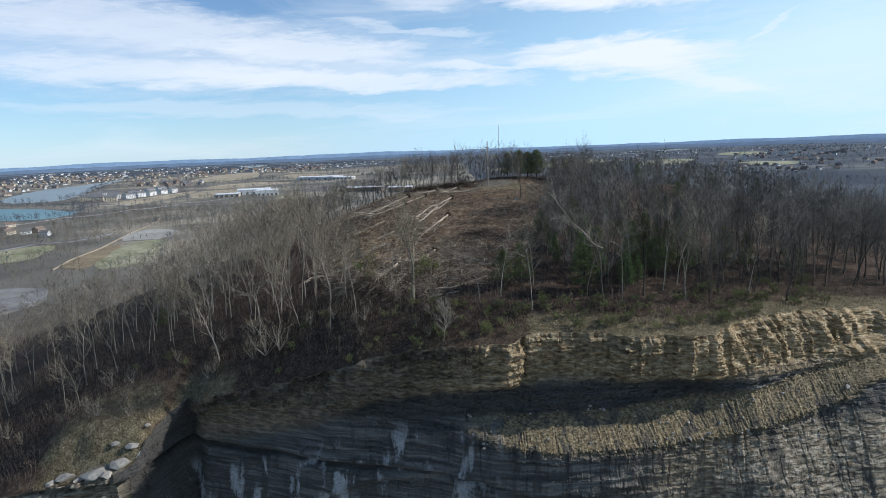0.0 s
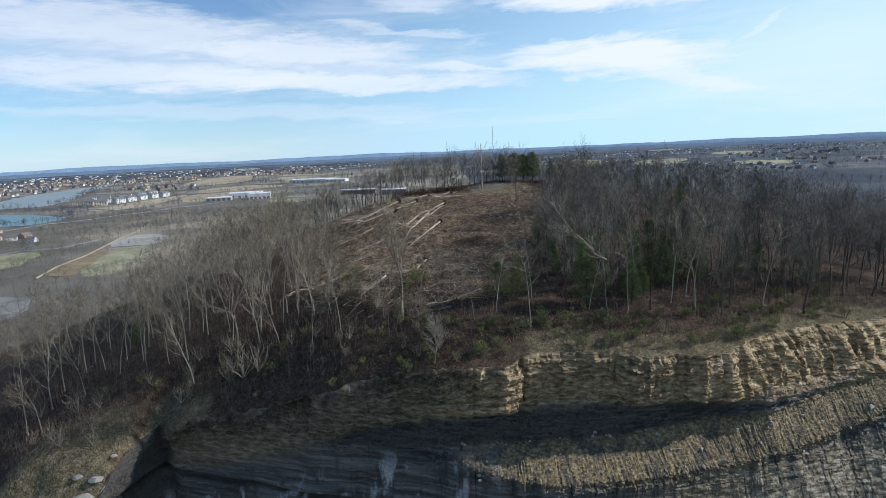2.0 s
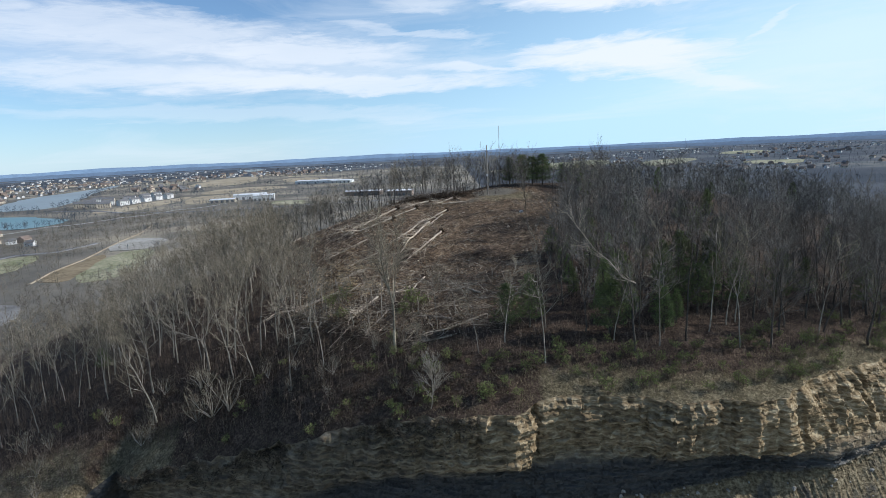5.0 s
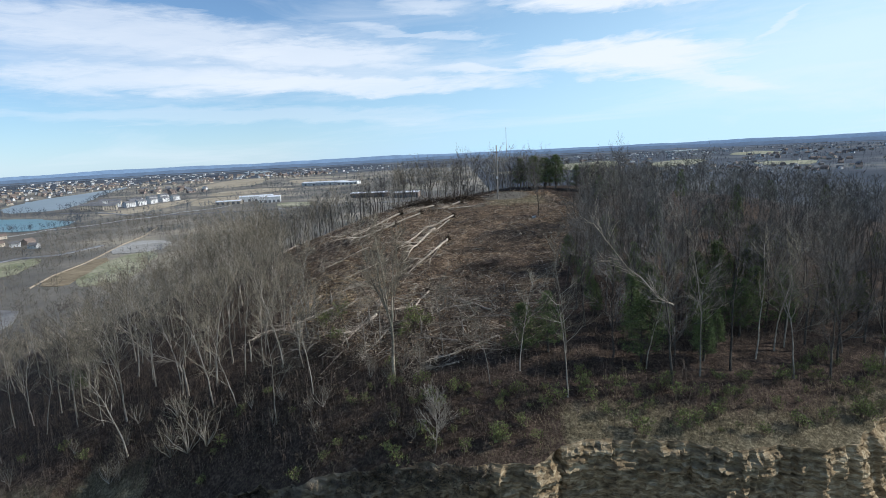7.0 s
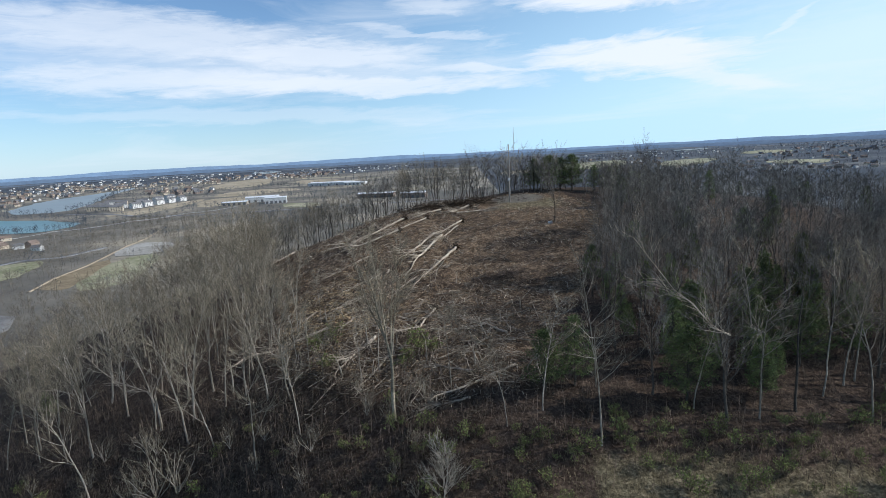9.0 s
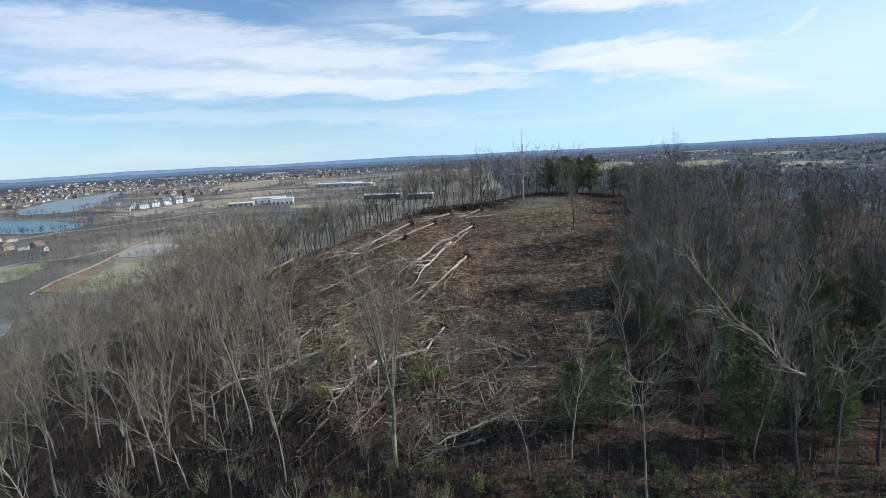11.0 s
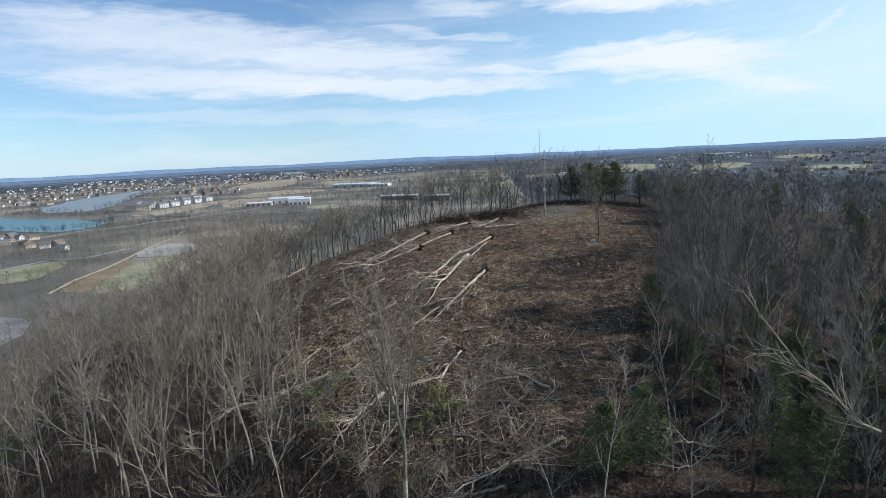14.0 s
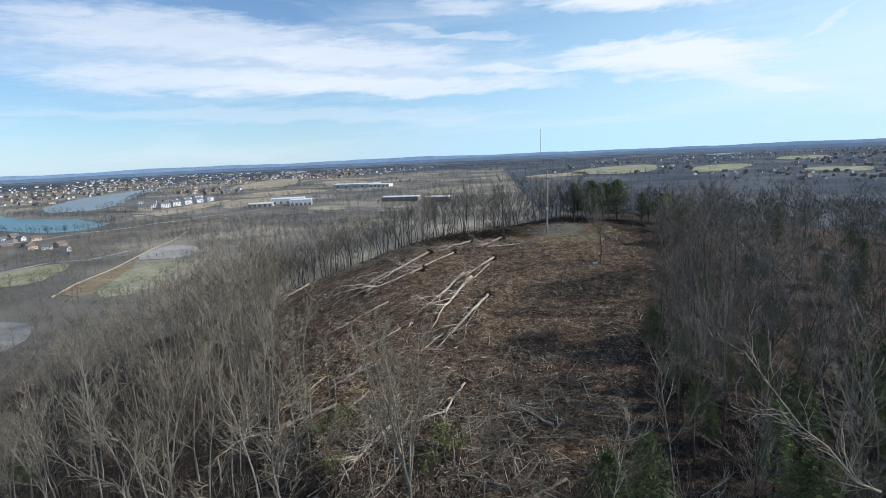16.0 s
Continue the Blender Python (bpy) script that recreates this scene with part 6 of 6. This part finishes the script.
# tangle of long tops along the lower edge
n = 1500
x, y = rs.uniform(-27, 12, n), rs.uniform(88, 120, n)
ok = in_clearing(x, y + 3) & (rs.random(n) < np.clip((118 - y) / 22, 0.15, 1)) & (fbm(x / 5, y / 5, 91) > -0.25)
x, y = x[ok], y[ok]
n = len(x)
a = rs.uniform(0, 2 * np.pi, n)
ln = rs.uniform(1.2, 4.5, n)
p0 = np.stack([x, y, ground_z(x, y) + rs.uniform(0.05, 0.5, n)], 1)
p1 = p0 + np.stack([np.cos(a), np.sin(a), 0 * a], 1) * ln[:, None]
p1[:, 2] = ground_z(p1[:, 0], p1[:, 1]) + rs.uniform(0.1, 1.1, n)
rr = rs.uniform(0.02, 0.065, n)
k0 = np.repeat(p0 + (p1 - p0) * rs.uniform(0.4, 0.9, (n, 1)), 2, 0)
k1 = k0 + rs.normal(0, 0.6, (2 * n, 3)) * np.array([1, 1, 0.5]) + np.array([0, 0, 0.2])
tagged(new("slash_pile", rods_mesh("slash_pile", [(p0, p1, rr, rr * 0.5, 5), (k0, k1, 0.02, 0.01, 3)], M_SLASH)), "tangled pale tops of felled trees", "slash", kind="stuff")

# dark heaps of brush at the clearing's far edge
n = 1500
x, y = rs.normal(0, 6.0, n) - 1, 161 + rs.normal(0, 1.5, n)
a = rs.uniform(0, 2 * np.pi, n)
p0 = np.stack([x, y, ground_z(x, y) + rs.uniform(0, 1.4, n) * np.exp(-((y - 161) / 2.2) ** 2)], 1)
p1 = p0 + np.stack([np.cos(a), np.sin(a), rs.normal(0, 0.35, n)], 1) * rs.uniform(0.8, 3.2, n)[:, None]
tagged(new("brush_heap", rods_mesh("brush_heap", [(p0, p1, rs.uniform(0.015, 0.05, n), 0.012, 3)], M_ROOT)), "dark heap of piled branches at the wood's edge", "brush", kind="stuff")

n = 700
x, y = 9 + rs.normal(0, 3.4, n), 116.5 + rs.normal(0, 1.2, n)
a = rs.uniform(0, 2 * np.pi, n)
p0 = np.stack([x, y, ground_z(x, y) + rs.uniform(0, 1.0, n) * np.exp(-((x - 9) / 3.5) ** 2 - ((y - 116.5) / 1.8) ** 2)], 1)
p1 = p0 + np.stack([np.cos(a), np.sin(a), rs.normal(0, 0.3, n)], 1) * rs.uniform(0.6, 2.4, n)[:, None]
tagged(new("brush_heap", rods_mesh("brush_heap", [(p0, p1, rs.uniform(0.015, 0.04, n), 0.01, 3)], M_BRUSH)), "dark heap of brush in the clearing", "brush", kind="stuff")

# weeds and low brush through the lower clearing
n = 5200
x, y = rs.uniform(-27, 14, n), rs.uniform(87, 116, n)
ok = in_clearing(x, y + 4) & (rs.random(n) < np.clip((114 - y) / 18, 0.05, 1)) & (fbm(x / 4, y / 4, 97) > -0.1)
x, y = x[ok], y[ok]
n = len(x)
p0 = np.stack([x, y, ground_z(x, y) - 0.05], 1)
p1 = p0 + np.stack([rs.normal(0, 0.2, n), rs.normal(0, 0.2, n), rs.gamma(3, 0.2, n) + 0.2], 1)
q0 = np.repeat(p0 + (p1 - p0) * 0.5, 2, 0)
q1 = q0 + rs.normal(0, 0.25, (n * 2, 3)) + np.array([0, 0, 0.3])
tagged(new("brush", rods_mesh("brush", [(p0, p1, 0.02, 0.009, 3), (q0, q1, 0.012, 0.007, 3)], M_BRUSH)), "dead weeds and saplings in the lower clearing", "brush", kind="stuff")

# dark bramble under the tree line, its colour also standing in for tree shade
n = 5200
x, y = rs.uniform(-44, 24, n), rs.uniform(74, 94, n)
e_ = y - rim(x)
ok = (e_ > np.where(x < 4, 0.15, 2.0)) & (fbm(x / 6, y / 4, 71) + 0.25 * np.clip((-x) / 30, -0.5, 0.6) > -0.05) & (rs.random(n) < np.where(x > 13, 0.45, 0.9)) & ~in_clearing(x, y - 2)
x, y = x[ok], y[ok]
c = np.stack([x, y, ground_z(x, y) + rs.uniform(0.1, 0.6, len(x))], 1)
tagged(new("bramble", tuft_mesh("bramble", c, rs.uniform(0.3, 0.75, len(x)), rs, 7, M_BRAMBLE, 0.7, 0.07)), "tangled bramble under the trees, darkened to stand in for shade", "bramble", kind="stuff")

# brush on the slopes
n = 30000
x, y = rs.uniform(-95, 75, n), rs.uniform(70, 135, n)
edge = y - rim(x)
dens = np.where(x < -2, 1.0, np.where(y < 96, 0.7, 0.3)) * np.clip(edge / 4, 0.15, 1) * np.clip((128 - y) / 25, 0.3, 1)
ok = (edge > 0.4) & ~in_clearing(x, y - 3) & (rs.random(n) < dens) & (fbm(x / 5, y / 5, 95) > -0.45) & ~((x < -46) & (x > -66) & (y < 77))
x, y = x[ok][:13500], y[ok][:13500]
n = len(x)
h = (rs.gamma(3, 0.30, n) + 0.25) * np.where(x < 0, 1.25, 0.9)
p0 = np.stack([x, y, ground_z(x, y) - 0.05], 1)
p1 = p0 + np.stack([rs.normal(0, 0.25, n), rs.normal(0, 0.25, n), h], 1)
k = 2
q0 = np.repeat(p0 + (p1 - p0) * 0.5, k, 0)
q1 = q0 + rs.normal(0, 0.3, (n * k, 3)) + np.array([0, 0, 0.35])
tagged(new("brush", rods_mesh("brush", [(p0, p1, 0.022, 0.010, 3), (q0, q1, 0.014, 0.008, 3)], M_BRUSH)), "tangled dead brush under the trees", "brush", kind="stuff")

# dry grass at the cliff's edge
n = 26000
x = rs.uniform(-66, 72, n)
s = np.abs(rs.normal(0, 4.0, n))
y = rim(x) + 0.1 + s
ok = (s < 11) & ((x > 9) | (x < -36) | (rs.random(n) < 0.3)) & (fbm(x / 3, y / 3, 99) > -0.2)
x, y = x[ok][:9000], y[ok][:9000]
n = len(x)
p0 = np.stack([x, y, ground_z(x, y) - 0.03], 1)
p1 = p0 + np.stack([rs.normal(0, 0.14, n), rs.normal(0, 0.14, n), rs.uniform(0.15, 0.5, n)], 1)
tagged(new("grass", rods_mesh("grass", [(p0, p1, 0.022, 0.006, 3)], M_GRASS)), "tufts of dry straw-coloured grass", "grass", kind="stuff")


# ---------------------------------------------------------------- rocks
def rock_mesh(seed, mat):
    rng = np.random.default_rng(seed)
    bm = bmesh.new()
    bmesh.ops.create_icosphere(bm, subdivisions=2, radius=1.0)
    for v in bm.verts:
        v.co *= 1 + 0.35 * noise.noise(v.co * 1.3 + Vector((seed, 0, 0)))
        v.co.z *= 0.65
    for cut in range(10):
        nrm = Vector(rng.normal(0, 1, 3)).normalized()
        bmesh.ops.bisect_plane(bm, geom=bm.verts[:] + bm.edges[:] + bm.faces[:], plane_co=nrm * rng.uniform(0.42, 0.65), plane_no=nrm, clear_outer=True)
        bmesh.ops.holes_fill(bm, edges=[e for e in bm.edges if e.is_boundary])
    me = bpy.data.meshes.new("rock")
    bm.to_mesh(me)
    bm.free()
    me.materials.append(mat)
    return me


M_ROCK = material("pale_limestone", (0.20, 0.185, 0.16), (0.40, 0.375, 0.33), 0.9, 6, vary=0.15)
rocks = [rock_mesh(500 + i, M_ROCK) for i in range(4)]


def cliff_at(x, depth_):
    i = int(np.argmin(np.abs(cx - x)))
    j = int(np.argmin(np.abs(cv - depth_)))
    return CX_[i, j], CY_[i, j], CZ_[i, j]


rr_ = random.Random(31)
for k in range(70):
    x = rr_.uniform(2, 64)
    px, py, pz = cliff_at(x, rr_.choice([11.2, 11.8, 13.5, 14.6, 15.2, 15.6]))
    s = rr_.uniform(0.12, 0.36) * (1.6 if rr_.random() < 0.12 else 1)
    o = tagged(new("rock", rr_.choice(rocks)), "pale angular limestone rock on the gravel bench", "rock", "fallen rocks")
    o.matrix_basis = pose(px, py - 0.1, pz + 0.1 * s, rr_.uniform(0, 360), rr_.uniform(0, 360), 0) @ Matrix.Diagonal((s, s, s, 1))
for x, y, s in ((-51.6, 73.5, 2.2), (-55, 72.3, 2.6), (-60, 72.6, 1.8), (-53, 71.6, 1.6), (-57.5, 71.6, 1.5), (-50.8, 75.6, 1.3), (-53.6, 75.8, 1.1), (-62, 71.8, 1.4), (-49.6, 78, 0.9)):
    o = tagged(new("rock", rr_.choice(rocks)), "flat pale limestone slab on the quarry shelf", "rock", "slabs on the shelf")
    o.matrix_basis = pose(x, y, float(ground_z(x, y)) + 0.05 * s, 0, 0, rr_.uniform(0, 360)) @ Matrix.Diagonal((s, s * 0.7, s * 0.42, 1))

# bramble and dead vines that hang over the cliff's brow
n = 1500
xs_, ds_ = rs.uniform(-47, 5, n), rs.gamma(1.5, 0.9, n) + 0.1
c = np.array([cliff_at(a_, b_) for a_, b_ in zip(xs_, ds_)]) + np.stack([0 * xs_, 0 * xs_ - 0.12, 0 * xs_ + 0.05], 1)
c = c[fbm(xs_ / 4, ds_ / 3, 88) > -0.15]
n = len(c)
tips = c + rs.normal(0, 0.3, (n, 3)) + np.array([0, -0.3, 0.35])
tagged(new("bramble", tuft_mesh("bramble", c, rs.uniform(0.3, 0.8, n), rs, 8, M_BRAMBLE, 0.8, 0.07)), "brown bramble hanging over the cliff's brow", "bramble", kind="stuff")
tagged(new("brush", rods_mesh("brush", [(c, tips, 0.018, 0.008, 3)], M_BRUSH)), "dead stems on the cliff's brow", "brush", kind="stuff")

# ---------------------------------------------------------------- hilltop pole and tub
px, py = 13.0, 159.0
pole = thing("utility_pole", "weathered wooden utility pole with a crossarm", "utility pole", m=pose(px, py, float(ground_z(px, py)) - 0.3))
part("post", rods_mesh("post", [([(0, 0, 0)], [(0.05, 0, 13.2)], 0.17, 0.11, 10)], material("weathered_pole", (0.22, 0.19, 0.16), (0.42, 0.38, 0.33), 1, 8)), pole)
part("crossarm", solid(box_mesh("crossarm", 1.0, 0.1, 0.12, 0, -0.15, 11.4), M_BARK_DARK), pole)
for sx in (-0.42, 0, 0.42):
    part("insulator", rods_mesh("insulator", [([(sx, -0.15, 11.52)], [(sx, -0.15, 11.7)], 0.05, 0.04, 8)], M_STEEL), pole)
part("meter_box", solid(box_mesh("meter_box", 0.45, 0.28, 0.6, 0, -0.25, 5.2), M_SIDING["white"]), pole, "white metal box")
tub = thing("plastic_tub", "white plastic tub lying by a tree", "tub", m=pose(19.3, 141.6, float(ground_z(19.3, 141.6)) + 0.2, 84, 0, 60))
part("body", rods_mesh("body", [([(0, 0, -0.35)], [(0, 0, 0.35)], 0.24, 0.3, 12)], M_SIDING["white"]), tub)
part("rim", rods_mesh("rim", [([(0, 0, 0.33)], [(0, 0, 0.38)], 0.33, 0.33, 12)], M_SIDING["white"]), tub)
